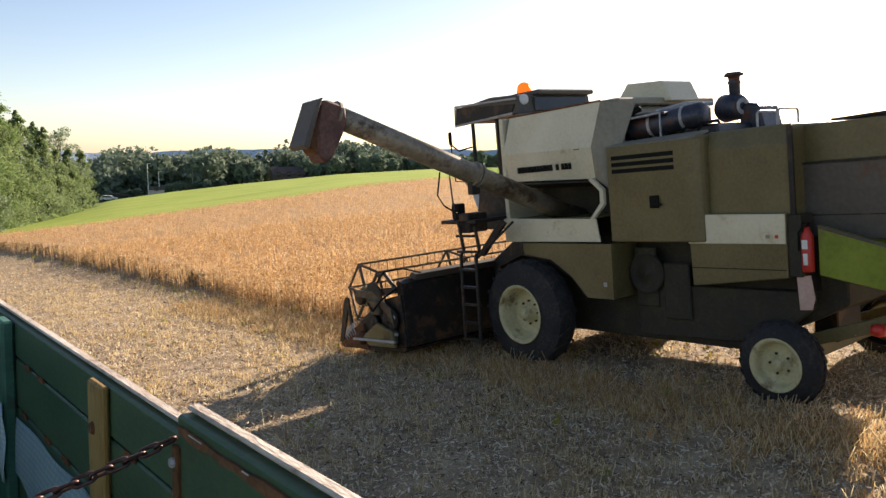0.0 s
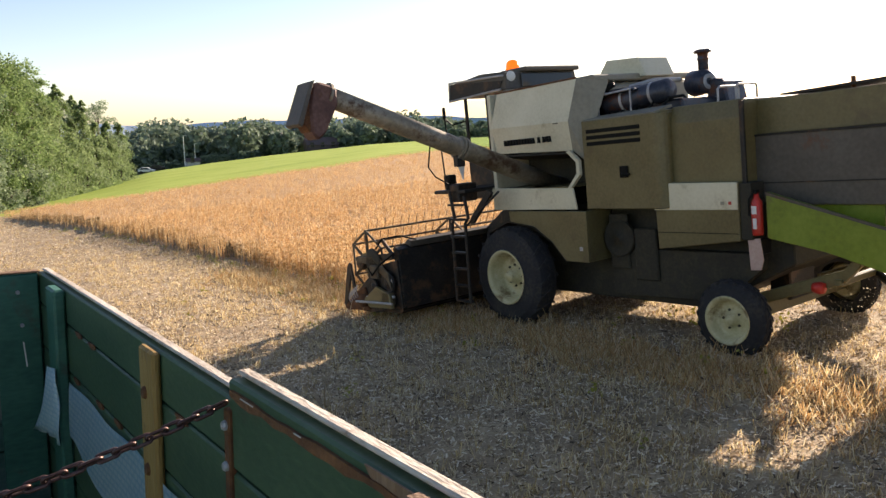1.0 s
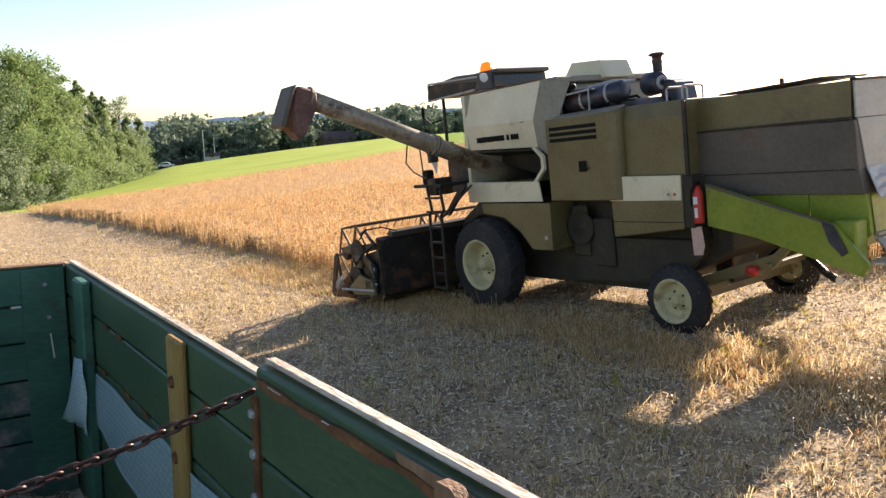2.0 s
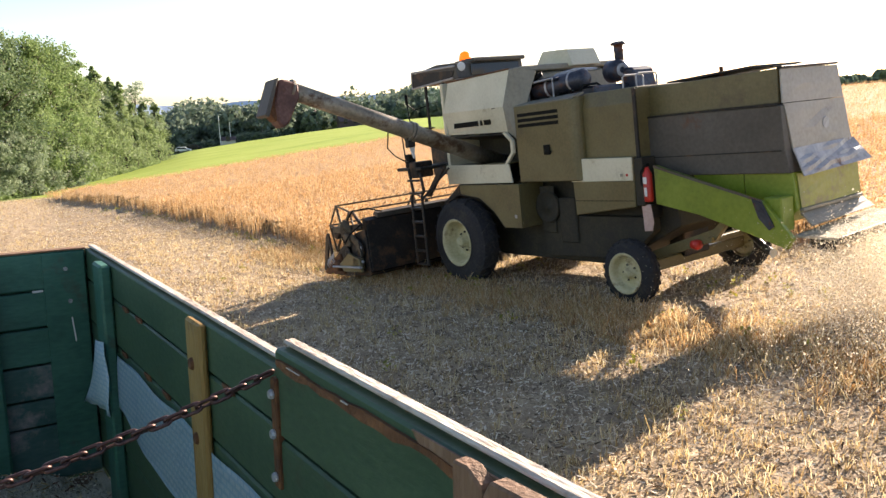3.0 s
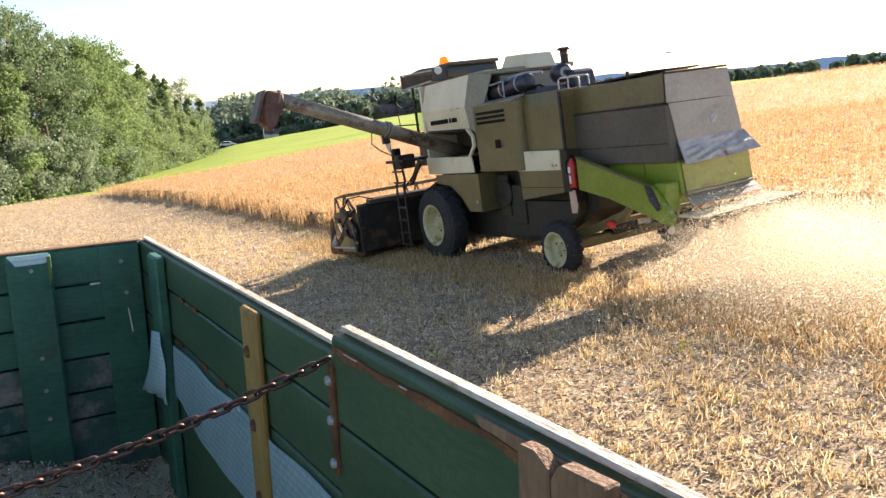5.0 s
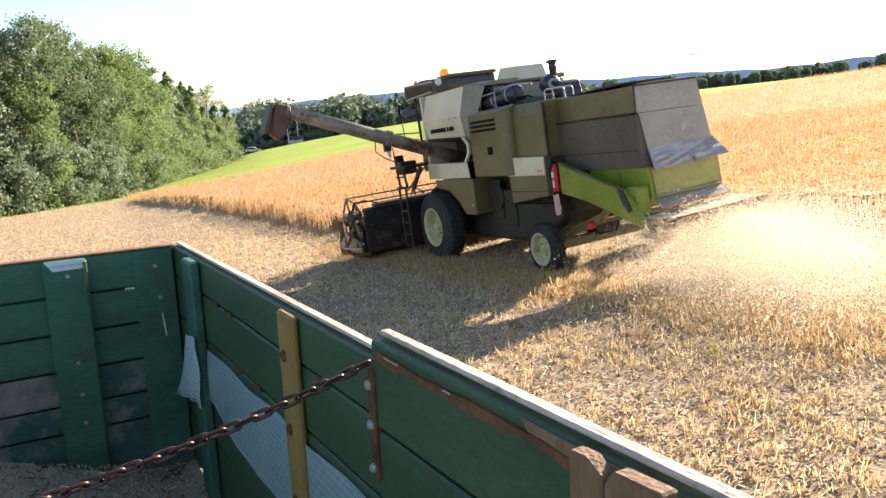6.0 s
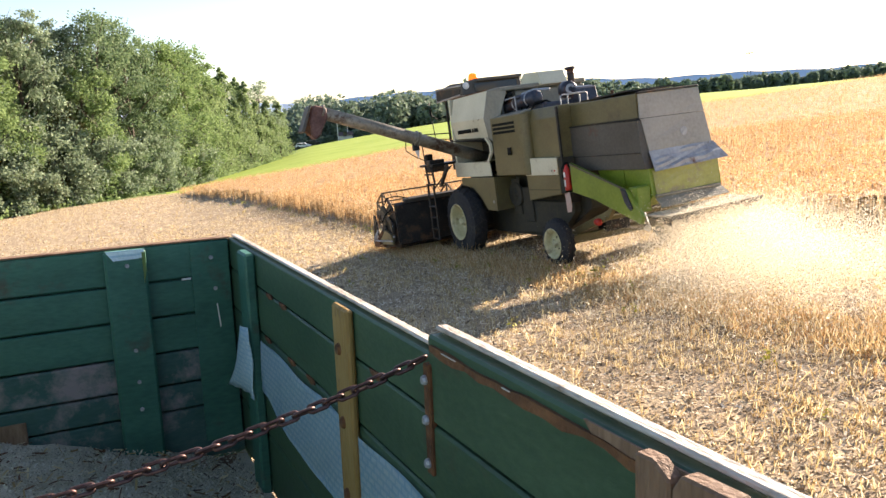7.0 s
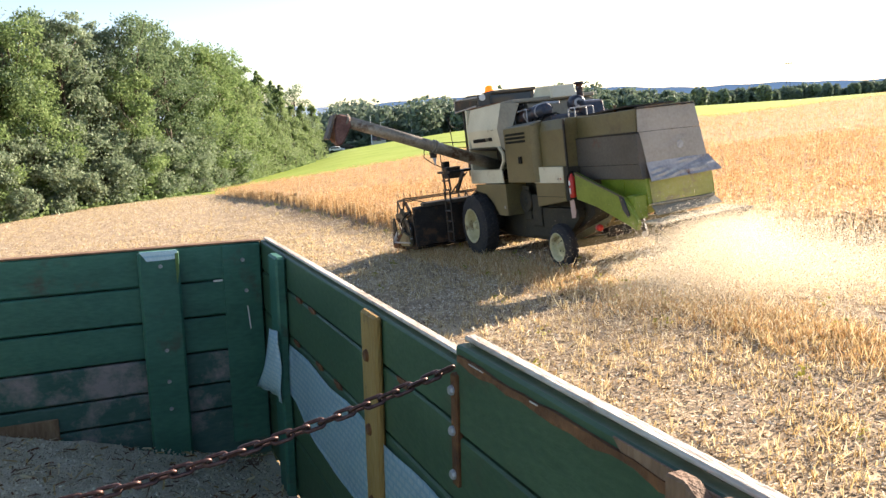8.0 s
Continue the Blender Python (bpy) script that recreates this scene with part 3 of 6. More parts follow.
# ---- trees ----
def tree_mesh(seed, height, spread, mat, crown_low=0.10, leaves=16000, boughs=17, leaf=0.25):
    """A tapered trunk with limbs; each limb carries a rounded mass of leaf clumps, dense above and open below."""
    rng = np.random.default_rng(seed)
    root = thing("tree", Matrix(), "tall leafy green tree at the field's edge", "tree", "trees of the wood")
    bm = bmesh.new()
    bend = rng.normal(0, 0.4, 2)
    tr = [(bend[0] * (t ** 2), bend[1] * t * t, height * 0.88 * t) for t in np.linspace(0, 1, 7)]
    tube(tr, [height * 0.017 * (1 - 0.85 * t) + 0.03 for t in np.linspace(0, 1, 7)], 7, bm)
    masses = []
    for i in range(boughs):
        t = crown_low + (1 - crown_low) * (i + rng.uniform(0, 0.8)) / boughs
        a = i * 2.4 + rng.uniform(-0.5, 0.5)
        prof = max(0.12, math.sin(math.pi * min(1, 0.22 + 0.74 * t)) ** 0.7)
        rad = spread * prof * rng.uniform(0.45, 0.85)
        c = np.array([math.cos(a) * rad, math.sin(a) * rad, height * (0.05 + 0.90 * t)])
        masses.append((c, spread * rng.uniform(0.30, 0.46) * (0.75 + 0.25 * prof)))
        z = max(c[2] * 0.72, 0.4)
        k = min(z / (height * 0.88), 1)
        p0 = np.array((bend[0] * k * k, bend[1] * k * k, z))
        tube([tuple(p0), tuple(p0 * 0.45 + c * 0.55 + (0, 0, 0.3)), tuple(c)], [height * 0.007, height * 0.0045, 0.03], 5, bm)
        for _ in range(3):
            v = rng.normal(size=3) * masses[-1][1] * 0.6
            tube([tuple(c), tuple(c + v * 0.5 + (0, 0, 0.15)), tuple(c + v + (0, 0, 0.3))], [0.05, 0.03, 0.012], 4, bm)
    part("trunk", bm, "bark", root, smooth=True)
    pts = []
    per = int(leaves / boughs / 15)
    for c, s in masses:
        for _ in range(15):
            v = rng.normal(size=3)
            v /= np.linalg.norm(v)
            v[2] = v[2] * 0.85 + 0.10
            q = c + v * s * rng.uniform(0.65, 1.0) * np.array([1, 1, 0.85])
            w = rng.normal(size=(per, 3)) * s * rng.uniform(0.15, 0.25) * np.array([1.1, 1.1, 0.85])
            pts.append(q + w)
    pts = np.concatenate(pts)
    quads_mesh("crown", random_quads(rng, pts, rng.uniform(0.55, 1.25, len(pts)) * leaf, 0.75, 0.15), (mat,), root)
    return root


def conifer_mesh(seed, height, spread):
    rng = np.random.default_rng(seed)
    root = thing("conifer", Matrix(), "dark green conifer at the end of the wood", "tree", "conifers of the wood")
    part("trunk", tube([(0, 0, 0), (0, 0, height * 0.6), (0, 0, height)], [0.22, 0.13, 0.03], 7), "bark", root)
    pts = []
    for k in range(95):
        t = rng.uniform(0.02, 1.0) ** 0.8
        a = rng.uniform(0, math.tau)
        reach = spread * ((1 - t) ** 0.6) * rng.uniform(0.5, 1.05) + 0.12
        m = 95
        u = rng.uniform(0.1, 1, m) ** 0.7
        p = np.stack([np.cos(a) * reach * u, np.sin(a) * reach * u, t * height + 0.10 * reach * u - 0.42 * reach * u ** 2], 1)
        pts.append(p + rng.normal(0, 0.05 + 0.10 * reach, (m, 3)) * np.array([1, 1, 0.8]))
    c = np.concatenate(pts)
    n = len(c)
    quads_mesh("crown", random_quads(rng, c, rng.uniform(0.18, 0.42, n), 0.45, 0.2), ("needle",), root)
    return root


def at_land(az, r, turn=0, scale=1.0, sink=0.1):
    a = radians(az)
    x, y = -math.sin(a) * r, math.cos(a) * r
    return pose(x, y, float(land(x, y)) - sink, 0, 0, turn)


def front(az):
    """Distance of the wood's edge."""
    return float(np.interp(az, [22, 26, 28, 30, 34, 38, 43.5, 52], [165, 142, 126, 112, 99, 93, 87, 80]))


def make_wood():
    kinds = [tree_mesh(1, 21.6, 5.8, "leaf"), tree_mesh(2, 20.0, 5.3, "leaf_light"), tree_mesh(3, 21.0, 5.2, "leaf_grey", 0.16), tree_mesh(4, 15.0, 4.6, "leaf_light", 0.04), tree_mesh(5, 11.0, 3.1, "leaf_brown", 0.02, 8000, 11, 0.2), tree_mesh(6, 7.5, 3.9, "leaf_grey", 0.0, 8000, 9, 0.24), tree_mesh(7, 16.5, 4.4, "leaf_grey", 0.25, 5500, 12, 0.22)]
    # azimuth, distance beyond the wood's front line, kind, turn
    places = [(29.0, 3, 1, 20), (28.3, 9, 1, 140), (30.0, 2, 1, 60), (31.2, 4, 1, 10), (32.6, 3, 0, 200), (34.4, 3, 0, 75), (33.5, 12, 2, 33), (36.0, 5, 2, 120), (37.4, 9, 1, 260),
              (38.6, 3, 2, 310), (40.2, 6, 0, 95), (41.6, 2, 1, 15), (42.8, 8, 2, 150), (44.4, 3, 0, 220), (46.0, 8, 1, 180), (47.5, 3, 2, 290), (49.5, 8, 0, 10), (52, 4, 1, 80), (39.4, 12, 0, 30),
              (36.8, 1, 4, 40), (35.4, 0, 3, 160), (43.6, 0, 4, 70), (40.9, 0, 3, 250), (45.2, 0, 3, 200), (45.9, -1, 4, 15),
              (29.4, -1, 5, 0), (30.8, -1, 5, 90), (32.3, -2, 5, 30), (33.6, -2, 5, 220), (34.9, -2, 5, 120), (36.4, -2, 5, 300), (38.0, -2, 5, 45), (39.7, -2, 5, 190), (41.4, -2, 5, 10), (43.0, -3, 5, 80), (45.0, -3, 5, 60), (47.2, -3, 5, 140), (24.2, 14, 6, 0), (25.4, 16, 6, 130), (26.8, 14, 6, 250), (27.8, 15, 6, 40)]
    places = [(az, front(az) + d, k, turn) for az, d, k, turn in places]
    used = set()
    for az, r, k, turn in places:
        m = at_land(az, r, turn)
        if k not in used:
            used.add(k)
            kinds[k].matrix_basis = m
        else:
            copy_thing(kinds[k], m)
    cons = [conifer_mesh(11, 15.5, 4.6), conifer_mesh(12, 12.0, 4.2), conifer_mesh(13, 17.5, 5.2)]
    rows = [(28.0, 127, 2, 0), (27.3, 131, 0, 70), (26.5, 137, 2, 150), (25.8, 141, 1, 220), (26.9, 145, 0, 300), (25.1, 150, 0, 20), (24.4, 156, 1, 110), (23.7, 162, 1, 200), (25.6, 158, 2, 250), (23.0, 172, 1, 40)]
    placed = set()
    for az, r, k, turn in rows:
        if k in placed:
            copy_thing(cons[k], at_land(az, r, turn))
        else:
            placed.add(k)
            cons[k].matrix_basis = at_land(az, r, turn)
    tagged(kinds[5], "low dense bush under the wood's edge", "bush")
    # low growth at the foot of the wood
    rng = np.random.default_rng(21)
    n = 9000
    az = rng.uniform(23, 52, n)
    r = np.interp(az, [22, 26, 28, 30, 34, 38, 43.5, 52], [165, 142, 126, 112, 99, 93, 87, 80]) - 3.5 + rng.normal(0, 1.2, n)
    x, y = -np.sin(np.radians(az)) * r, np.cos(np.radians(az)) * r
    c = np.stack([x, y, land(x, y) + rng.gamma(1.6, 0.35, n) * (0.6 + 0.4 * np.sin(az * 7))], 1)
    tagged(quads_mesh("undergrowth", random_quads(rng, c, rng.uniform(0.15, 0.4, n), 0.7), ("leaf_light",)), "low green shrubs and grass at the wood's foot", "undergrowth", kind="stuff")


make_wood()


def make_far_woods():
    rng = np.random.default_rng(31)
    pts, size = [], []
    # azimuth, elevation of the tree tops above the land's far line
    for az0, az1, r0, r1, lo, hi, count in ((-32, 26, 250, 330, 5.5, 12.5, 330), (-3, 13, 235, 260, 3.0, 7.0, 50), (13, 26, 240, 310, 6, 13, 110), (19, 27, 255, 330, 12, 18, 70), (14, 22, 233, 238, 0.8, 2.0, 40), (-26, 26, 340, 430, 9, 15, 150)):
        for _ in range(count):
            az, r = rng.uniform(az0, az1), rng.uniform(r0, r1)
            h = rng.uniform(lo, hi)
            h *= float(np.interp(az, [-12, -8, -2, 4], [0.34, 0.40, 0.46, 1.0]))
            x, y = -math.sin(radians(az)) * r, math.cos(radians(az)) * r
            z = float(land(x, y))
            n = 230
            v = rng.normal(size=(n, 3))
            v /= np.linalg.norm(v, axis=1)[:, None]
            v *= (rng.uniform(0.3, 1, n) ** 0.5)[:, None]
            w = h * rng.uniform(0.36, 0.58)
            c = np.array([x, y, z + h * 0.5]) + v * np.array([w, w, h * 0.52])
            pts.append(c)
            size.append(rng.uniform(0.7, 1.7, n))
    pts, size = np.concatenate(pts), np.concatenate(size)
    tagged(quads_mesh("far_woods", random_quads(rng, pts, size, 0.8, 0.2), ("far_leaf",)), "distant green belt of trees with haze painted in", "trees", kind="stuff")
    # hills on the horizon, blue haze put into their colour
    bm = bmesh.new()
    prev = None
    for az in np.arange(-75, 76, 0.75):
        a = radians(az)
        te = -0.001 + 0.0025 * math.sin(az * 0.21 + 0.6) + 0.0014 * math.sin(az * 0.53) + 0.0006 * math.sin(az * 1.9)
        r = 3000
        top = EYE_Z + r * te
        row = [bm.verts.new((-math.sin(a) * (r + d), math.cos(a) * (r + d), z)) for d, z in ((-250, -160), (0, top), (900, -160))]
        if prev:
            for i in (0, 1):
                bm.faces.new((prev[i], row[i], row[i + 1], prev[i + 1]))
        prev = row
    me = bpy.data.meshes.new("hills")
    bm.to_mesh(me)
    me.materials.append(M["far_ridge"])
    tagged(new("backdrop_hills", me), "hills on the horizon with blue haze painted in", "hills", kind="structure")


make_far_woods()


# ---- far buildings, road, cars, poles ----
def make_house(az, r, w, d, h, roof_h, turn, wall_mat, label):
    ob = thing("house", at_land(az, r, turn, sink=0.3), label, "house", "far houses")
    part("wall", box(-w / 2, w / 2, -d / 2, d / 2, 0, h, 0), wall_mat, ob)
    part("roof", prism([(-d / 2 - 0.4, h - 0.1), (d / 2 + 0.4, h - 0.1), (0, h + roof_h)], "x", -w / 2 - 0.3, w / 2 + 0.3), "roof_tile", ob)
    for i in range(int(w // 3)):
        x = -w / 2 + 1.5 + i * 3
        part("window", box(x - 0.5, x + 0.5, -d / 2 - 0.05, -d / 2 + 0.05, 1.2, 2.5, 0), "dark_pane", ob)
    return ob


make_house(9.6, 236, 9, 6, 1.9, 2.0, 20, "roof_tile", "long dark-roofed farm house among the far trees")
make_house(18.4, 232, 3.6, 3.2, 1.5, 0.9, 30, "render_wall", "small white-walled building by the road")
tower = thing("tower", at_land(12.3, 238, 0, sink=0.2), "slim white tower with a dark cap among trees", "tower")
part("shaft", prism([(-1.1, -1.1), (1.1, -1.1), (1.1, 1.1), (-1.1, 1.1)], "z", 0, 4.6, 0.1), "render_wall", tower)
part("cap", prism([(-1.3, 4.5), (1.3, 4.5), (0, 6.4)], "y", -1.2, 1.2), "roof_tile", tower)


def make_car(az, r, turn, mat, label):
    car = thing("car", at_land(az, r, turn, sink=0.0), label, "car", "far cars")
    part("body", prism([(-2.1, 0.35), (2.1, 0.35), (2.1, 0.85), (1.2, 0.95), (0.6, 1.45), (-1.3, 1.45), (-2.0, 0.95)], "y", -0.85, 0.85, 0.08), mat, car)
    part("window", prism([(-1.7, 0.98), (1.0, 0.98), (0.5, 1.36), (-1.2, 1.36)], "y", -0.87, 0.87), "dark_pane", car)
    for x in (-1.3, 1.3):
        for y in (-0.8, 0.8):
            w = part("wheel", lathe([(-0.1, 0.18), (-0.1, 0.33), (0.1, 0.33), (0.1, 0.18)], 14), "tyre", car)
            w.matrix_basis = pose(x, y, 0.33, 0, 0, 90)


make_car(21.4, 225, 10, "white", "white car parked by the far road")
make_car(20.7, 228, 15, "dark_metal", "dark car parked by the far road")
for az, r, h in ((18.9, 230, 8.5), (18.2, 232, 6.0), (16.0, 240, 7.0)):
    lamp = thing("street_lamp", at_land(az, r), "thin grey pole by the far road", "pole", "far poles")
    part("pole", tube([(0, 0, 0), (0, 0, h)], [0.14, 0.09], 8), "white", lamp)
    part("arm", tube([(0, 0, h), (0.9, 0, h + 0.15)], 0.06, 6), "white", lamp)
pole = thing("lattice_mast", at_land(-9.5, 300), "far lattice mast on the horizon", "mast")
part("mast", tube([(-1, 0, 0), (0, 0, 13.0), (1, 0, 0)], 0.12, 6), "dark_metal", pole)
part("crossbar", box(-1.3, 1.3, -0.1, 0.1, 12.2, 12.6, 0), "dark_metal", pole)


# ---- the farm trailer ----
HT = 2.40       # height of the board tops over its base
T_M = Matrix.Rotation(radians(37.44), 4, "Z") @ Matrix.Rotation(radians(-1.34), 4, "X") @ Matrix.Rotation(radians(2.21), 4, "Y")
T_C = Vector((-1.9635, 3.7095, 2.6173))
TRAILER_POSE = Matrix.Translation(T_C) @ T_M @ Matrix.Translation((0, 0, -HT))
WIDTH, LENGTH, JOINT = 2.30, 5.0, 2.43


def in_trailer(x, s, h):
    """x: across from the side wall's inner face (inwards negative), s: from the front wall towards the camera, h: from the board tops."""
    return (x, -s, h + HT)


def make_trailer():
    tr = thing("farm_trailer", TRAILER_POSE, "old green wooden farm trailer with worn boards", "trailer")
    F = HT - 1.15                 # floor
    # side wall by the combine: front half, boards between recessed seams
    front_h = (0.0, -0.158, -0.368, -0.60, -0.86, -1.15)
    for a, b in zip(front_h, front_h[1:]):
        part("board", box(0.0, 0.045, -JOINT + 0.006, 0.046, HT + b + 0.004, HT + a - 0.004, 0.006), "side_wood", tr)
    rear_h = (0.055, -0.17, -0.385, -0.60, -0.86, -1.15)
    for a, b in zip(rear_h, rear_h[1:]):
        part("board", box(-0.012, 0.045, -LENGTH, -JOINT - 0.006, HT + b + 0.004, HT + a - 0.004, 0.006), "side_wood", tr)
    part("top_rail", box(0.020, 0.050, -JOINT + 0.004, 0.04, HT + 0.001, HT + 0.012, 0.004), "bare_wood", tr, "bare worn wooden top edge")
    part("top_rail", box(0.012, 0.043, -LENGTH, -JOINT - 0.004, HT + 0.056, HT + 0.068, 0.004), "bare_wood", tr, "bare worn wooden top edge")
    rr = random.Random(12)
    ys = [-JOINT - 0.03 - 0.06 * i for i in range(20)]
    rust_line = [(y, HT + 0.030 + rr.uniform(-0.004, 0.006)) for y in ys] + [(y, HT + 0.016 + rr.uniform(-0.010, 0.004)) for y in ys[::-1]]
    # pale slivers stand in for daylight through gaps along the strip
    for y0, y1 in ((-2.53, -2.60), (-2.80, -2.83)):
        part("gap_light_sliver", box(-0.023, -0.0205, y1, y0, HT + 0.027, HT + 0.0295, 0), "bare_wood", tr)
    # rust along the seams of the front half
    for y, h in ((-0.80, -0.158), (-1.02, -0.158), (-0.72, -0.368), (-1.10, -0.368), (-1.36, -0.368), (-2.05, -0.158)):
        part("rust_spot", prism([(y - 0.05, HT + h - 0.008), (y - 0.01, HT + h - 0.016), (y + 0.04, HT + h - 0.006), (y + 0.05, HT + h + 0.006), (y - 0.03, HT + h + 0.010)], "x", -0.0045, 0.002), "rusty", tr)
    # rusty strip and gap under the rear half's rail
    part("rust_strip", prism(rust_line, "x", -0.020, -0.0125), "rusty", tr, "rust-brown iron strip under the rail")
    part("strap", box(-0.022, -0.002, -JOINT - 0.024, -JOINT + 0.008, HT - 0.30, HT - 0.02, 0.004), "rusty", tr, "rusty flat iron strap")
    for h in (-0.06, -0.16, -0.27):
        bolt = part("bolt", lathe([(-0.012, 0.0), (-0.012, 0.009), (-0.006, 0.013), (0.004, 0.013)], 8), "flap", tr)
        bolt.matrix_basis = pose(-0.020, -JOINT - 0.006, HT + h)
    # green post by the corner, bare wooden post
    part("corner_post", box(-0.050, -0.002, -0.585, -0.42, F, HT - 0.004, 0.010), "green_wood", tr, "green painted inner post")
    post = part("wood_post", box(-0.027, -0.002, -1.885, -1.745, F + 0.02, HT - 0.002, 0.008), "yellow_wood", tr, "bare yellowish wooden post with bolt holes")
    for h in (-0.14, -0.38, -0.62):
        hole = part("bolt_head", lathe([(-0.008, 0.0), (-0.008, 0.016), (0.004, 0.022)], 10), "rusty", post)
        hole.matrix_basis = pose(-0.028, -1.80, HT + h)
    # weathered board pieces nailed inside the rear half
    part("patch_board", prism([(-3.296, HT - 0.62), (-3.222, HT - 0.62), (-3.222, HT + 0.060), (-3.262, HT + 0.062), (-3.296, HT + 0.042)], "x", -0.045, -0.014, 0.004), "brown_wood", tr, "split brown weathered board")
    part("patch_board", prism([(-3.415, HT - 0.62), (-3.304, HT - 0.62), (-3.302, HT + 0.035), (-3.32, HT + 0.062), (-3.415, HT + 0.066)], "x", -0.047, -0.014, 0.004), "brown_wood", tr, "split brown weathered board")
    part("patch_post", box(-0.030, -0.014, -3.50, -3.42, HT - 0.62, HT + 0.02, 0.004), "rusty", tr, "rust-brown iron post")
    part("bare_board", prism([(-3.62, HT + 0.050), (-3.62, HT + 0.006), (-3.22, HT + 0.008), (-3.09, HT + 0.024), (-3.06, HT + 0.050)], "x", -0.0165, -0.0125), "brown_wood", tr, "board worn bare of its paint")
    # front wall
    fh = (0.0, -0.186, -0.367, -0.551, -0.723, -0.86, -1.15)
    for i, (a, b) in enumerate(zip(fh, fh[1:])):
        part("board", box(-WIDTH, -0.004, 0.0, 0.045, HT + b + 0.005, HT + a - 0.005, 0.006), "green_wood" if i < 3 else "green_worn", tr)
    # unseen backing sheets, added to stop sun leaking through the board seams
    part("front_light_block", box(-WIDTH, 0.0465, 0.047, 0.060, F - 0.07, HT - 0.03, 0.003), "green_wood", tr)
    part("side_light_block", box(0.0465, 0.058, -LENGTH, 0.060, F - 0.07, HT - 0.03, 0.003), "side_wood", tr)
    part("front_rail", box(-WIDTH, 0.0, -0.004, 0.055, HT - 0.003, HT + 0.006, 0.002), "brown_wood", tr)
    fp = part("front_post", box(-0.60, -0.41, -0.060, -0.002, F, HT - 0.006, 0.012), "green_wood", tr, "green post on the front wall")
    part("chipped_top", prism([(-0.592, HT - 0.004), (-0.418, HT - 0.004), (-0.418, HT - 0.045), (-0.45, HT - 0.05), (-0.56, HT - 0.052)], "y", -0.064, -0.0595), "sheet", fp, "pale chipped top of the post")
    part("chip", prism([(-0.430, HT - 0.02), (-0.414, HT - 0.02), (-0.414, HT - 0.11), (-0.428, HT - 0.17)], "y", -0.066, -0.0605), "leaf_light", fp)
    for h in (-0.08, -0.50, -0.66, -0.80):
        b = part("bolt", lathe([(-0.006, 0.0), (-0.006, 0.008), (0.003, 0.011)], 8), "flap", fp)
        b.matrix_basis = pose(-0.50, -0.062, HT + h, 0, 0, 90)
    part("front_post", box(-1.72, -1.53, -0.060, -0.002, F, HT - 0.006, 0.012), "green_wood", tr, "green post on the front wall")
    part("corner_plate", box(-0.20, -0.012, -0.012, -0.002, F + 0.1, HT - 0.01, 0.003), "green_wood", tr, "dark green iron corner plate")
    for x, h in ((-0.10, -0.09), (-0.09, -0.25)):
        b = part("bolt", lathe([(-0.006, 0.0), (-0.006, 0.008), (0.003, 0.012)], 8), "flap", tr)
        b.matrix_basis = pose(x, -0.013, HT + h, 0, 0, 90)
    # no opening here: daylight through the seam is painted as a white strip
    part("slot", box(-0.25, -0.205, -0.006, -0.001, HT - 0.192, HT - 0.182, 0), "white", tr, "white strip painted for daylight between boards")
    part("drip", prism([(-0.092, HT - 0.33), (-0.086, HT - 0.33), (-0.076, HT - 0.45), (-0.082, HT - 0.455)], "y", -0.016, -0.0125), "white", tr, "white paint drip")
    part("hatch", box(-1.55, -1.01, -0.016, -0.001, HT - 0.99, HT - 0.78, 0.004), "brown_wood", tr, "worn brown wooden hatch")
    # far side and rear, floor, frame, wheels
    for a, b in zip(front_h, front_h[1:]):
        part("board", box(-WIDTH - 0.05, -WIDTH, -LENGTH, 0.04, HT + b + 0.004, HT + a - 0.004, 0.006), "side_wood", tr)
    part("floor_board", box(-WIDTH, 0.0, -LENGTH, 0.0, F - 0.06, F, 0.01), "brown_wood", tr)
    for x in (-WIDTH + 0.55, -0.60):
        part("frame_rail", box(x - 0.05, x + 0.05, -LENGTH, 0.3, F - 0.24, F - 0.062, 0.01), "dark_metal", tr)
    for y in (-0.9, -4.1):
        part("axle", tube([(-WIDTH + 0.1, y, 0.46), (-0.1, y, 0.46)], 0.06, 8), "dark_metal", tr)
        for x in (-WIDTH + 0.02, -0.02 - 0.2):
            w = part("wheel", lathe([(0, 0.12), (0, 0.30), (0.02, 0.46), (0.10, 0.49), (0.18, 0.46), (0.2, 0.30), (0.2, 0.12)], 24), "tyre", tr, smooth=True)
            w.matrix_basis = pose(x, y, 0.46)
        part("spring_block", box(-WIDTH + 0.45, -0.5, y - 0.08, y + 0.08, 0.46, F - 0.24, 0.01), "dark_metal", tr)
    # grain heap on the floor
    bm = bmesh.new()
    bmesh.ops.create_grid(bm, x_segments=46, y_segments=70, size=0.5)
    rng = random.Random(4)
    for v in bm.verts:
        x, y = -WIDTH / 2 + v.co.x * (WIDTH - 0.02), -LENGTH / 2 + v.co.y * (LENGTH - 0.02)
        u = -x
        h = -1.14 + 0.42 * max(0, min(1, (u - 0.15) / 1.4)) * (0.85 + 0.15 * math.sin(y * 1.3 + 1)) + 0.025 * noise.noise((x * 4, y * 4, 0)) + rng.uniform(-0.006, 0.006)
        v.co = Vector((x, y, HT + h))
    me = bpy.data.meshes.new("grain_heap")
    bm.to_mesh(me)
    bm.free()
    me.materials.append(M["grain"])
    heap = new("grain_heap", me)
    heap.matrix_basis = TRAILER_POSE
    tagged(heap, "grey-green harvested grain lying on the trailer floor", "grain", kind="stuff")
    r2 = np.random.default_rng(8)
    n = 30000
    x = -r2.uniform(0.05, WIDTH - 0.05, n)
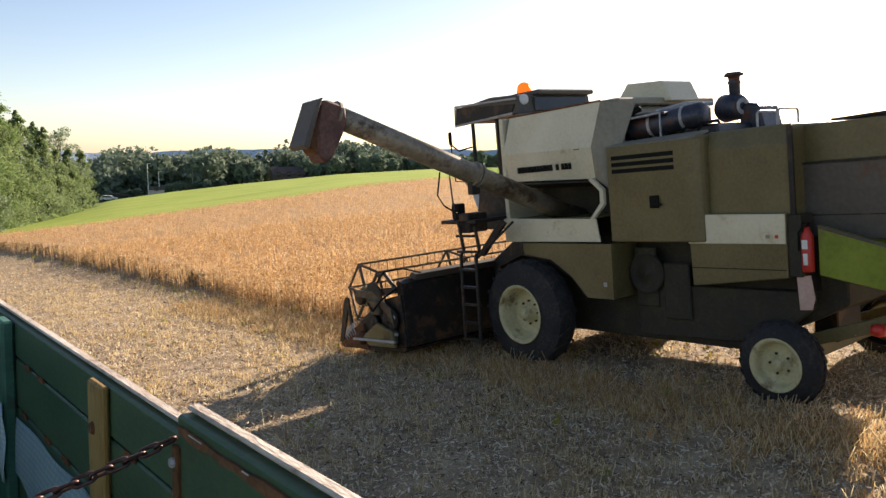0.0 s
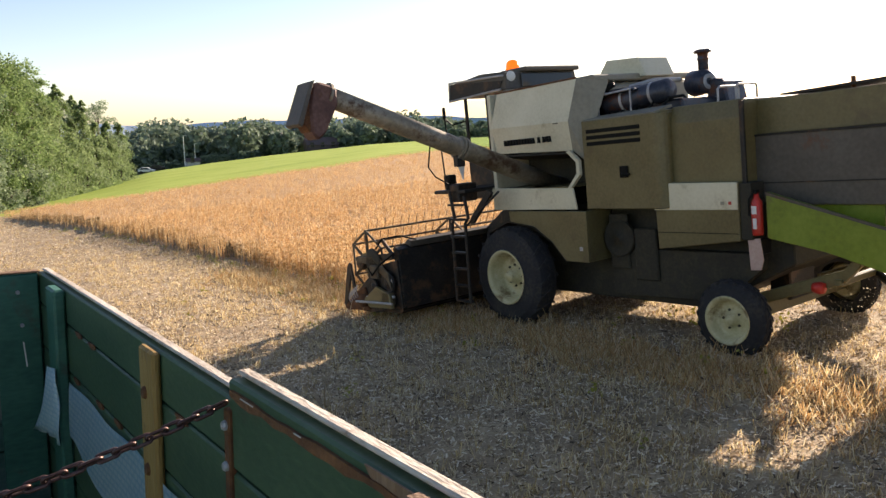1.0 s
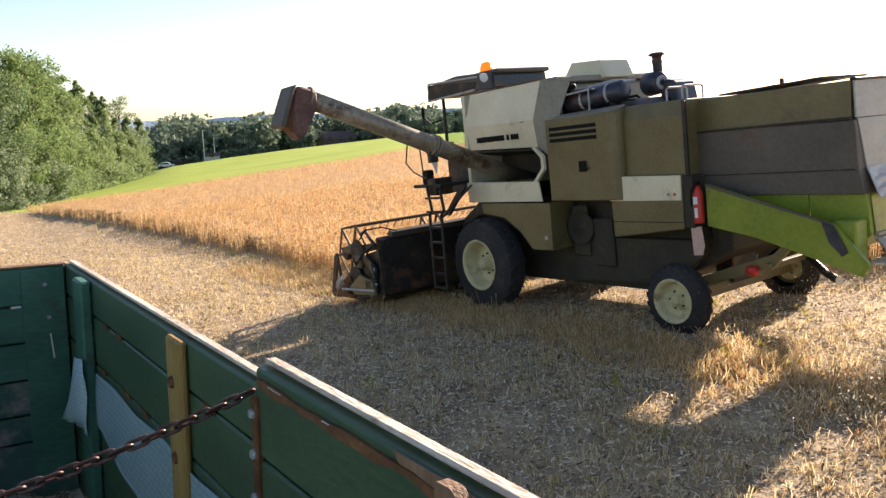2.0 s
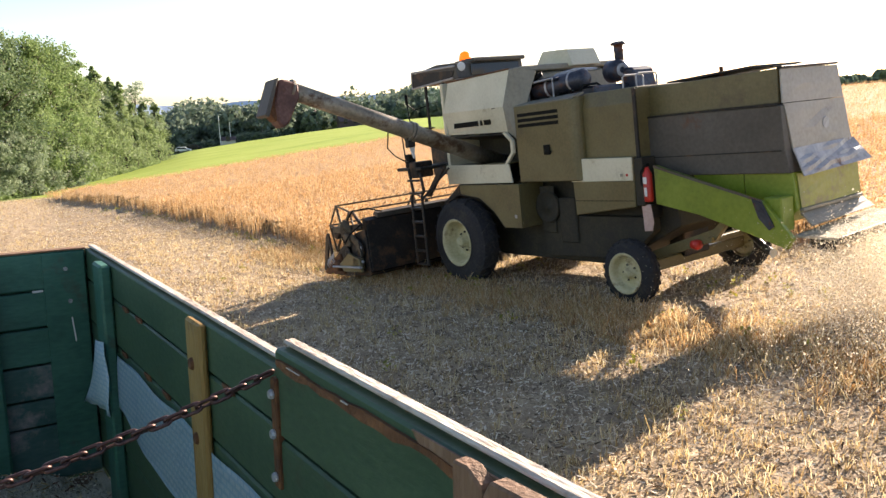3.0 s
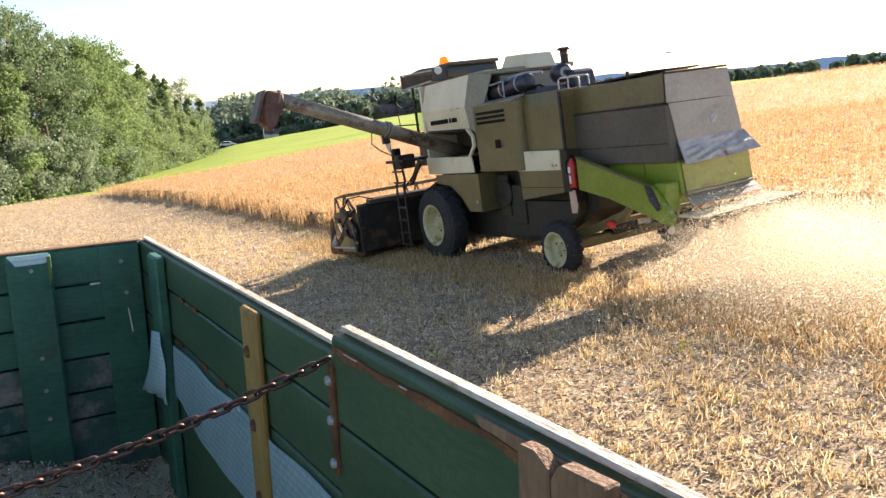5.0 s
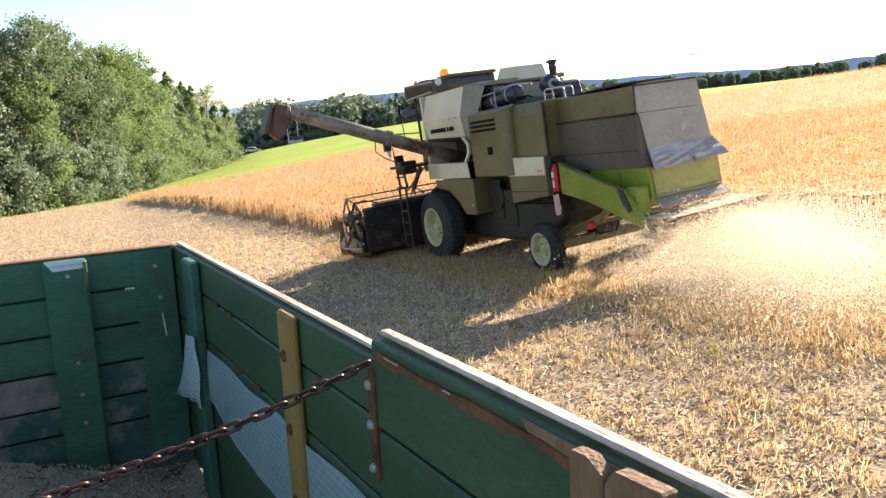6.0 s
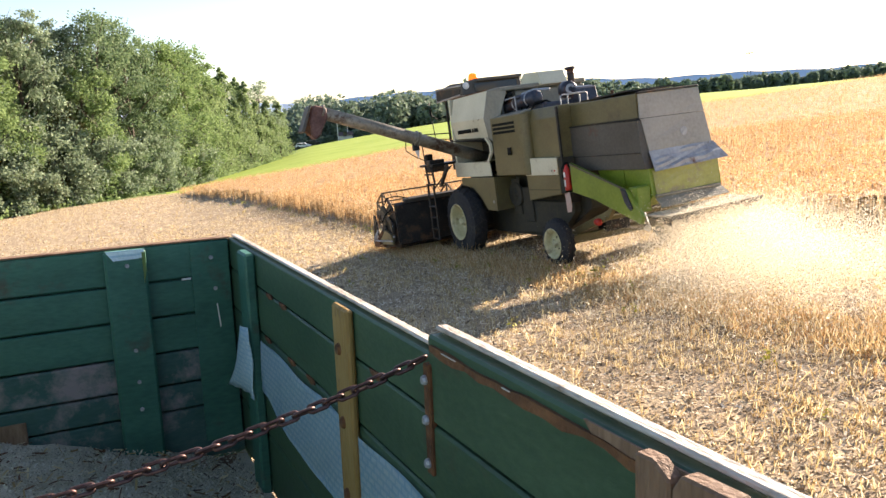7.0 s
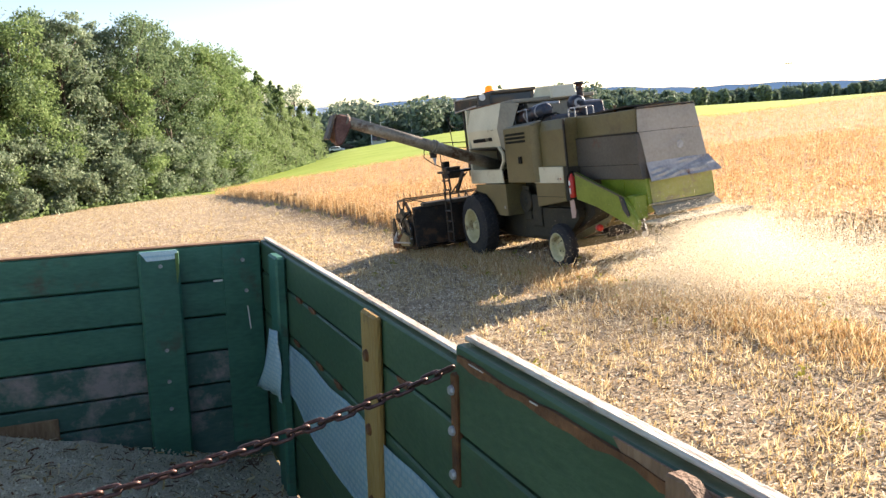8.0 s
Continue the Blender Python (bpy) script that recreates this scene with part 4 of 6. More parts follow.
    y = -r2.uniform(0.05, 2.6, n)
    u = -x
    h = -1.14 + 0.42 * np.clip((u - 0.15) / 1.4, 0, 1) * (0.85 + 0.15 * np.sin(y * 1.3 + 1)) + 0.012
    c = np.stack([x, y, HT + h + r2.uniform(-0.008, 0.014, n)], 1)
    g = quads_mesh("grain_seeds", random_quads(r2, c, r2.uniform(0.005, 0.010, n), 1.2, 0.2), ("seed",))
    g.matrix_basis = TRAILER_POSE
    tagged(g, "loose seeds and husks on the grain", "grain", kind="stuff")
    n = 2600
    x, y = -r2.uniform(0.05, WIDTH - 0.05, n), -r2.uniform(0.05, 2.6, n)
    h = -1.14 + 0.42 * np.clip((-x - 0.15) / 1.4, 0, 1) * (0.85 + 0.15 * np.sin(y * 1.3 + 1)) + 0.022
    c = np.stack([x, y, HT + h], 1)
    g = quads_mesh("chaff_bits", random_quads(r2, c, r2.uniform(0.006, 0.012, n), r2.uniform(2, 7, (n, 1)), 0.7), ("rusty", "straw"), None, r2.integers(0, 2, n))
    g.matrix_basis = TRAILER_POSE
    tagged(g, "dark and pale bits of straw on the grain", "straw", kind="stuff")
    # woven plastic sheet hanging along the side wall
    bm = bmesh.new()
    nu, nv = 26, 10
    grid = {}
    for i in range(nu + 1):
        for j in range(nv + 1):
            s = 0.60 + 2.3 * i / nu
            t = j / nv
            top = -0.395 + 0.006 * math.sin(s * 9)
            low = -0.645 - 0.075 * min(1, max(0, (s - 0.72) / 0.35)) + 0.008 * math.sin(s * 13)
            h = top + (low - top) * t
            x = -0.009 - 0.010 * t - 0.003 * math.sin(s * 11 + t * 3)
            if 1.70 < s < 1.88:
                x = min(x, -0.006)
                x = max(x, -0.012)
            grid[i, j] = bm.verts.new((x, -s, HT + h))
    for i in range(nu):
        for j in range(nv):
            bm.faces.new((grid[i, j], grid[i + 1, j], grid[i + 1, j + 1], grid[i, j + 1]))
    bmesh.ops.solidify(bm, geom=bm.faces[:], thickness=0.003)
    sh = part("plastic_sheet", bm, "sheet", None, smooth=True)
    sh.matrix_basis = TRAILER_POSE
    tagged(sh, "pale blue woven plastic sheet hung on the trailer wall", "sheet")
    bm = bmesh.new()
    rim = [(0.406, -0.364), (0.51, -0.352), (0.60, -0.340), (0.603, -0.50), (0.60, -0.672), (0.48, -0.675), (0.361, -0.690), (0.20, -0.722), (0.08, -0.745), (0.20, -0.63), (0.318, -0.514), (0.37, -0.44)]
    mid = bm.verts.new((-0.062, -0.48, HT - 0.56))
    ring = [bm.verts.new((-0.056 - 0.05 * max(0, 0.42 - s), -s, HT + h)) for s, h in rim]
    for a, b in zip(ring, ring[1:] + ring[:1]):
        bm.faces.new((a, b, mid))
    bmesh.ops.subdivide_edges(bm, edges=bm.edges[:], cuts=2, use_grid_fill=True)
    for v in bm.verts:
        v.co.x -= 0.006 * math.sin(v.co.y * 40 + v.co.z * 25)
    bmesh.ops.solidify(bm, geom=bm.faces[:], thickness=0.003)
    sh = part("sheet_scrap", bm, "sheet", None, smooth=True)
    sh.matrix_basis = TRAILER_POSE
    tagged(sh, "torn pale blue plastic scrap in the corner", "sheet")
    # chain across the trailer
    chain = thing("chain", TRAILER_POSE, "rusty brown steel chain stretched across the trailer", "chain")
    prof = []
    for k in range(24):
        a = k / 24 * math.tau
        cx = 0.0145 if math.cos(a) > 0 else -0.0145
        prof.append(Vector((cx + 0.0095 * math.cos(a), 0.0095 * math.sin(a), 0)))
    bm = bmesh.new()
    rings = []
    for k, p in enumerate(prof):
        d = (prof[(k + 1) % 24] - prof[k - 1]).normalized()
        u = Vector((0, 0, 1))
        w = d.cross(u)
        rings.append([bm.verts.new(p + (u * math.cos(q * math.tau / 6) + w * math.sin(q * math.tau / 6)) * 0.0046) for q in range(6)])
    for k in range(24):
        a, b = rings[k], rings[(k + 1) % 24]
        for q in range(6):
            bm.faces.new((a[q], a[(q + 1) % 6], b[(q + 1) % 6], b[q]))
    bmesh.ops.recalc_face_normals(bm, faces=bm.faces[:])
    me = bpy.data.meshes.new("link")
    bm.to_mesh(me)
    bm.free()
    me.materials.append(M["chain"])
    for p in me.polygons:
        p.use_smooth = True
    p0, p1 = Vector((-0.02, -JOINT, HT - 0.008)), Vector((-WIDTH + 0.02, -JOINT - 0.02, HT - 0.006))
    n = 64

    def at(t):
        p = p0.lerp(p1, t)
        p.z -= CHAIN_SAG * 4 * t * (1 - t)
        return p
    for i in range(n):
        a, b = at(i / n), at((i + 1) / n)
        d = (b - a).normalized()
        ob = new("link", me)
        ob.parent = chain
        q = d.to_track_quat("X", "Z").to_matrix().to_4x4()
        ob.matrix_basis = Matrix.Translation((a + b) / 2) @ q @ pose(0, 0, 0, 45 + 90 * (i % 2) + 12 * math.sin(i * 2.1))
    return tr


CHAIN_SAG = 0.16
make_trailer()


# ---- the combine harvester: x to its right, y ahead, z up, from the ground under the front axle ----
def wheel_parts(parent, name, x, y, z, r, rim_r, width, lugs, out):
    """A tyre with lugs and, inside it, a dished rim with its hub; out: the side that faces outwards (-1 left)."""
    bm = lathe([(0.0, rim_r), (0.015, rim_r + 0.05), (0.03, r * 0.82), (0.07, r * 0.945), (width * 0.3, r * 0.972), (width * 0.7, r * 0.972), (width - 0.07, r * 0.945), (width - 0.03, r * 0.82), (width - 0.015, rim_r + 0.05), (width, rim_r)], 48)
    tyre = part(name, bm, "tyre", parent, "black lugged rubber tyre", smooth=False)
    tyre.matrix_basis = pose(x, y, z, 0, 0, 0 if out < 0 else 180)
    for side in (0, 1):
        lb = bmesh.new()
        lo, hi = (0.05, width * 0.52) if side == 0 else (width * 0.48, width - 0.05)
        sk = 0.10 * (1 if side == 0 else -1)
        vs = []
        for xx, t in ((lo, -1), (hi, 1)):
            for dy in (-0.024, 0.024):
                for rr in (r * 0.94, r * 1.0):
                    vs.append(lb.verts.new((xx, dy + sk * t * 0.7, rr - (0.025 if (t == -1) == (side == 0) else 0))))
        for f in ((0, 1, 3, 2), (4, 6, 7, 5), (0, 4, 5, 1), (2, 3, 7, 6), (1, 5, 7, 3), (0, 2, 6, 4)):
            lb.faces.new([vs[i] for i in f])
        first = part("lug", lb, "tyre", tyre)
        for k in range(lugs):
            ob = first if k == 0 else new("lug", first.data)
            ob.parent = tyre
            ob.matrix_basis = pose(0, 0, 0, (k + 0.5 * side) / lugs * 360)
    d = 0.27 if rim_r > 0.35 else 0.13
    rim = part("rim", lathe([(width * 0.5, rim_r - 0.03), (0.02, rim_r - 0.02), (-0.006, rim_r + 0.012), (-0.012, rim_r + 0.004), (0.0, rim_r - 0.03), (0.05, rim_r - 0.055), (d * 0.8, rim_r * 0.80), (d, rim_r * 0.72), (d * 0.85, rim_r * 0.45), (d * 0.8, rim_r * 0.30), (d * 0.35, rim_r * 0.22), (d * 0.2, rim_r * 0.18), (d * 0.2, 0.0)], 40), "rim", tyre, "dull yellow steel rim", smooth=True)
    n = 8 if rim_r > 0.35 else 5
    for k in range(n):
        a = k / n * math.tau
        nut = part("wheel_nut", lathe([(0.0, 0.0), (0.0, 0.016), (0.03, 0.018)], 6), "dark_metal", tyre)
        nut.matrix_basis = pose(d * 0.72, math.cos(a) * rim_r * 0.40, math.sin(a) * rim_r * 0.40)
    return tyre


def make_combine():
    c = thing("combine_harvester", Matrix(), "old cream and olive combine harvester with green chopper", "combine harvester")
    wheels = []
    wheels.append((wheel_parts(c, "front_wheel", -1.72, -0.10, 0.76, 0.80, 0.43, 0.46, 20, -1), 0.75, 0))
    wheels.append((wheel_parts(c, "front_wheel", 1.72, -0.10, 0.76, 0.80, 0.43, 0.46, 20, 1), 0.75, 180))
    wheels.append((wheel_parts(c, "rear_wheel", -1.50, -3.95, 0.44, 0.50, 0.30, 0.28, 22, -1), 0.47, 0))
    wheels.append((wheel_parts(c, "rear_wheel", 1.50, -3.95, 0.44, 0.50, 0.30, 0.28, 22, 1), 0.47, 180))
    part("front_axle", box(-1.25, 1.25, -0.26, 0.06, 0.6, 0.95, 0.03), "dark_metal", c)
    part("rear_axle", box(-1.30, 1.30, -4.04, -3.86, 0.36, 0.54, 0.02), "olive", c)
    part("axle_pivot", box(-0.3, 0.3, -4.1, -3.8, 0.48, 1.0, 0.02), "dark_metal", c)
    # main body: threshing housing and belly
    part("threshing_body", prism([(0.9, 1.25), (0.55, 0.62), (-0.4, 0.42), (-3.1, 0.40), (-3.9, 0.75), (-4.5, 1.05), (-4.5, 1.85), (0.5, 1.85)], "x", -0.86, 0.86, 0.02), "grime_shade", c)
    part("lower_trunk", prism([(-1.75, 0.50), (-3.6, 0.55), (-4.15, 1.0), (-4.15, 1.2), (-1.75, 1.2)], "x", -1.02, -0.87, 0.01), "grime_shade", c)
    # side panel over the front wheel
    part("wheel_panel", prism([(0.02, 1.785), (-1.67, 1.785), (-1.66, 1.03), (-1.20, 1.03), (-0.92, 1.32), (-0.55, 1.55), (0.0, 1.62)], "x", -1.43, -1.39, 0.006), "olive", c, "olive side panel curved over the wheel")
    part("panel_latch", box(-1.438, -1.428, -1.56, -1.50, 1.20, 1.26, 0.003), "flap", c)
    part("panel_back", box(-1.39, -0.87, -1.66, -1.58, 1.03, 1.78, 0.01), "olive", c)
    part("wheel_arch", prism([(0.85, 1.0), (0.6, 1.42), (0.1, 1.60), (-0.5, 1.52), (-0.9, 1.28), (-1.15, 1.0), (-1.15, 1.05), (-0.9, 1.33), (-0.5, 1.57), (0.1, 1.65), (0.6, 1.47), (0.85, 1.05)], "x", -1.39, -0.87), "dark_metal", c)
    # guards and pulley coloured as dark as the shaded space behind the wheel
    for y0, y1, z0, z1 in ((-1.75, -2.1, 0.9, 1.7), (-2.2, -2.6, 0.75, 1.5)):
        part("belt_guard", box(-1.06, -1.025, y1, y0, z0, z1, 0.02), "grime_shade", c)
    pulley = part("pulley", lathe([(0, 0.0), (0, 0.05), (0.03, 0.06), (0.02, 0.24), (0.0, 0.27), (0.07, 0.27), (0.06, 0.1)], 24), "grime_shade", c, smooth=True)
    pulley.matrix_basis = pose(-1.10, -1.95, 1.35)
    # grain tank: upper cream panel, dark recess for the auger, lower cream strip, slanted rear corner
    part("grain_tank", prism([(0.44, 1.80), (0.44, 3.66), (-1.30, 3.70), (-1.55, 3.60), (-1.55, 1.80)], "x", -0.55, 1.30, 0.02), "hood_tan", c, "olive grain tank body")
    part("tank_panel", sheet_panel([(-1.345, 0.39, 3.13), (-1.345, -1.37, 3.10), (-1.24, -1.50, 3.70), (-1.24, 0.28, 3.68)], 0.02, 3, None, 0.004, 21), "cream", c, "dusty cream upper side panel")
    part("tank_panel", sheet_panel([(-1.28, 0.44, 2.72), (-1.28, -1.36, 2.67), (-1.345, -1.37, 3.10), (-1.345, 0.39, 3.13)], 0.02, 3, None, 0.003, 22), "cream", c, "dusty cream side panel with lettering")
    part("panel_stain", box(-1.352, -1.345, -1.16, -1.06, 3.085, 3.097, 0), "grime_shade", c)
    bm = sheet_panel([(-1.24, -1.50, 3.70), (-1.345, -1.37, 3.10), (-1.12, -1.70, 3.05), (-0.95, -1.85, 3.62)], 0.02)
    sheet_panel([(-1.345, -1.37, 3.10), (-1.28, -1.36, 2.67), (-1.22, -1.56, 2.50), (-1.12, -1.70, 3.05)], 0.02, 0, bm)
    part("tank_corner", bm, "hood_tan", c, "grey-tan slanted corner of the tank")
    part("tank_top", sheet_panel([(-1.24, 0.28, 3.68), (-1.24, -1.50, 3.70), (-0.95, -1.85, 3.63), (-0.95, 0.36, 3.76)], 0.02), "hood_tan", c)
    part("top_seam", tube([(-1.245, 0.30, 3.69), (-1.245, -0.60, 3.70), (-1.245, -1.50, 3.71)], 0.014, 6), "rusty", c)
    part("tank_front", box(-1.33, -0.55, 0.36, 0.44, 1.80, 3.68, 0.01), "cream", c)
    # recess faces coloured dark for the shade inside
    part("recess_roof", sheet_panel([(-1.33, 0.42, 2.69), (-1.33, -1.30, 2.65), (-0.55, -1.30, 2.55), (-0.55, 0.42, 2.58)], 0.02), "grime_shade", c)
    part("recess_back", box(-0.58, -0.552, -1.45, 0.42, 1.84, 2.66, 0.004), "grime_shade", c)
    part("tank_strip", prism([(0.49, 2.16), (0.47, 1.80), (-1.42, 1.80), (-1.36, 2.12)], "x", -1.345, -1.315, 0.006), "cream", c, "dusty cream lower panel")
    part("recess_end", box(-1.25, -0.56, -1.575, -1.545, 1.84, 2.60, 0.004), "grime_shade", c)
    part("strip_top", box(-1.33, -0.56, -1.35, 0.45, 2.125, 2.145, 0.004), "olive", c)
    part("recess_edge", prism([(-1.35, 2.68), (-1.53, 2.52), (-1.53, 2.31), (-1.33, 2.12), (-1.26, 2.12), (-1.465, 2.33), (-1.465, 2.50), (-1.28, 2.66)], "x", -1.35, -1.29, 0.004), "cream", c, "kinked cream edge of the recess")
    # maker's name and type, as plain letter-sized bars
    for i in range(15):
        y = 0.11 - 0.066 * i - (0.06 if i > 10 else 0) - (0.04 if i > 11 else 0)
        part("letter_bar", box(-1.327, -1.30, y - 0.046, y, 2.83, 2.92, 0), "ink", c)
    # engine side
    part("engine_panel", prism([(-1.30, -1.58), (-1.30, -2.84), (-1.285, -2.92), (-1.24, -2.98), (-1.17, -3.01), (-1.05, -3.01), (-1.05, -1.58)], "z", 1.80, 3.07, 0.012), "olive", c, "olive engine side panel with louvres")
    part("engine_top", sheet_panel([(-1.29, -1.58, 3.075), (-1.29, -2.86, 3.085), (-1.05, -2.99, 3.16), (-1.05, -1.58, 3.13)], 0.03), "hood_tan", c)
    # flat black bars put the shade inside the louvre slots into colour
    for i in range(3):
        z = 2.945 - i * 0.088
        part("louvre", prism([(-1.302, z), (-1.308, z - 0.004), (-1.308, z - 0.052), (-1.302, z - 0.056)], "y", -2.64, -1.67), "ink", c)
    part("handle", box(-1.335, -1.30, -2.40, -2.26, 2.24, 2.40, 0.01), "ink", c, "black latch handle")
    part("handle_bar", box(-1.36, -1.335, -2.46, -2.30, 2.27, 2.30, 0.008), "ink", c)
    part("engine_back", box(-1.21, -0.87, -3.0, -2.9, 1.80, 3.1, 0.01), "olive", c)
    part("engine_bay", box(-1.05, 1.25, -3.0, -1.56, 1.85, 3.02, 0.02), "dark_metal", c)
    # straw hood: middle section, then the long rear section
    part("middle_hood", prism([(-1.12, 1.85), (-1.12, 2.9), (-1.05, 3.12), (1.05, 3.12), (1.12, 2.9), (1.12, 1.85)], "y", -4.05, -2.99, 0.01), "olive", c, "olive middle hood section")
    part("rear_hood_upper", prism([(-0.80, 2.66), (-0.79, 3.09), (0.56, 3.06), (0.61, 2.64)], "y", -5.965, -3.92, 0.012), "olive", c, "olive-brown upper hood section")
    part("rear_hood_lower", prism([(-3.90, 2.655), (-6.03, 2.635), (-6.06, 2.08), (-6.12, 1.78), (-3.90, 1.80)], "x", -0.86, 0.62, 0.01), "hood_grey", c, "dark grey rubbery hood side")
    part("skirt_seam", box(-0.872, -0.862, -6.02, -3.92, 2.06, 2.075, 0), "dark_metal", c)
    part("hood_seam", box(-0.875, 0.63, -5.98, -3.92, 2.64, 2.665, 0.004), "dark_metal", c)
    part("hood_rib", box(-1.14, -1.10, -3.96, -3.90, 1.80, 3.10, 0.006), "dark_metal", c)
    part("rear_panel_upper", sheet_panel([(-0.80, -6.03, 2.66), (0.62, -6.03, 2.64), (0.56, -6.0, 3.07), (-0.76, -6.0, 3.10)], 0.02, 5, None, 0.004, 3), "lit_rear_tan", c, "dented tan rear panel")
    part("rear_panel_lower", sheet_panel([(-0.70, -6.08, 2.08), (0.69, -6.08, 2.08), (0.62, -6.035, 2.63), (-0.78, -6.035, 2.65)], 0.02, 4, None, 0.008, 5), "lit_rear_tan", c, "tan rear panel with a round badge")
    badge = part("badge", lathe([(-0.006, 0.0), (-0.006, 0.075), (0.004, 0.08)], 20), "flap", c, "small round pale badge")
    badge.matrix_basis = pose(0.10, -6.065, 2.34, 0, 0, 90)
    part("rear_flap", sheet_panel([(-0.74, -6.24, 1.73), (0.90, -6.24, 1.78), (0.71, -6.09, 2.09), (-0.72, -6.09, 2.08)], 0.015, 6, None, 0.022, 8), "flap", c, "bent shiny grey sheet-metal flap")
    part("hood_lip", box(-0.78, 0.54, -6.03, -5.95, 3.08, 3.115, 0.008), "dark_metal", c)
    part("roof_lid", sheet_panel([(-0.72, -4.20, 3.105), (0.4, -4.20, 3.105), (0.4, -5.60, 3.15), (-0.72, -5.60, 3.15)], 0.025), "dark_metal", c, "dark lid lying on the hood")
    for y in (-5.0,):
        part("roof_stub", box(-0.58, -0.53, y - 0.02, y + 0.02, 3.1, 3.23, 0.006), "rusty", c)
    # straw chopper
    part("chopper_side", prism([(-4.6, 1.80), (-5.4, 1.80), (-5.4, 1.20), (-5.2, 1.26), (-4.7, 1.55)], "x", -0.78, -0.76), "lime", c)
    part("chopper_body", prism([(-5.40, 1.80), (-6.10, 1.80), (-6.14, 1.30), (-5.95, 1.12), (-5.42, 1.16)], "x", -0.78, 0.78, 0.012), "lime", c, "yellow-green straw chopper")
    part("chopper_rear", sheet_panel([(-0.70, -6.16, 1.30), (0.72, -6.16, 1.34), (0.74, -6.125, 1.76), (-0.72, -6.125, 1.76)], 0.012, 4, None, 0.01, 2), "lime_dusty", c, "dusty yellow rear panel")
    part("chopper_ledge", box(-0.72, 0.72, -6.19, -6.13, 1.28, 1.32, 0.006), "hood_tan", c)
    part("chopper_throat", sheet_panel([(-0.72, -6.30, 1.10), (0.80, -6.30, 1.14), (0.74, -6.15, 1.29), (-0.72, -6.15, 1.27)], 0.02, 3, None, 0.012, 6), "hood_tan", c)
    arm = part("side_chute", prism([(-4.20, 1.98), (-5.90, 1.46), (-6.28, 1.00), (-6.20, 0.86), (-5.70, 1.03), (-4.9, 1.28), (-4.2, 1.42)], "x", -1.14, -1.06, 0.01), "lime", c, "bright green belt guard")
    part("chute_edge", prism([(-4.2, 1.985), (-5.88, 1.485), (-5.90, 1.445), (-4.2, 1.945)], "x", -1.15, -1.142), "hood_grey", arm)
    part("bracket", prism([(-5.75, 1.50), (-5.90, 1.45), (-6.05, 1.15), (-5.98, 1.10), (-5.84, 1.25)], "x", -1.17, -1.142, 0.006), "engine", arm, "blue-grey steel bracket")
    part("chute_bridge", box(-1.06, -0.78, -6.1, -5.85, 1.05, 1.5, 0.02), "lime", c)
    part("spreader_plate", sheet_panel([(-1.0, -6.20, 1.02), (-0.85, -6.72, 0.98), (1.15, -6.72, 1.02), (0.90, -6.20, 1.08)], 0.03, 5, None, 0.02, 9), "chaff_mat", c, "spreader plate covered in chaff")
    part("spreader_edge", sheet_panel([(-0.85, -6.73, 0.99), (-0.95, -6.70, 0.90), (1.10, -6.70, 0.93), (1.15, -6.73, 1.03)], 0.015), "dark_metal", c)
    for i in range(6):
        x = -0.7 + i * 0.3
        part("vane", sheet_panel([(x, -6.25, 1.0), (x + 0.06 * (i - 2.5), -6.66, 0.97), (x + 0.06 * (i - 2.5), -6.66, 0.80), (x, -6.25, 0.82)], 0.008), "dark_metal", c)
    # tool box, extinguisher, reflector plate
    tb = part("tool_box", prism([(-2.72, 2.14), (-4.00, 2.12), (-3.99, 1.38), (-2.75, 1.24)], "x", -1.20, -0.88, 0.012), "olive", c, "olive locker with cream upper front")
    part("tool_box_lid", prism([(-2.72, 2.135), (-3.995, 2.115), (-3.99, 1.775), (-2.73, 1.775)], "x", -1.222, -1.198, 0.005), "cream", tb, "cream locker front")
    part("lid_mark", box(-1.226, -1.221, -3.91, -3.87, 1.84, 1.88, 0), "red", tb)
    part("lid_mark", box(-1.226, -1.221, -3.81, -3.76, 1.84, 1.88, 0), "hood_tan", tb)
    part("lid_seam", box(-1.206, -1.199, -3.98, -2.75, 1.47, 1.478, 0), "ink", tb)
    ext = part("extinguisher", tube([(-1.14, -4.20, 1.46), (-1.14, -4.20, 1.49), (-1.14, -4.20, 1.86), (-1.14, -4.20, 1.91), (-1.14, -4.20, 1.97)], [0.062, 0.068, 0.068, 0.04, 0.025], 16), "red", c, "red fire extinguisher", True)
    part("extinguisher_label", box(-1.212, -1.205, -4.235, -4.17, 1.72, 1.82, 0.002), "white", ext)
    part("extinguisher_label", box(-1.212, -1.205, -4.23, -4.18, 1.54, 1.67, 0.002), "white", ext)
    part("extinguisher_valve", box(-1.18, -1.10, -4.225, -4.175, 1.96, 2.01, 0.008), "ink", ext)
    part("extinguisher_hose", tube([(-1.17, -4.18, 1.98), (-1.21, -4.14, 1.90), (-1.20, -4.13, 1.70)], 0.012, 6), "ink", ext)
    part("locker_end", box(-1.19, -0.90, -4.16, -4.005, 1.40, 2.10, 0.008), "grime_shade", c)
    part("warning_plate", prism([(-4.07, 1.40), (-4.23, 1.42), (-4.27, 1.16), (-4.23, 1.03), (-4.09, 1.02)], "x", -1.16, -1.145, 0.003), "pinkish", c, "faded pinkish warning plate")
    part("plate_bracket", box(-1.145, -0.86, -4.20, -4.14, 1.2, 1.4, 0.01), "dark_metal", c)
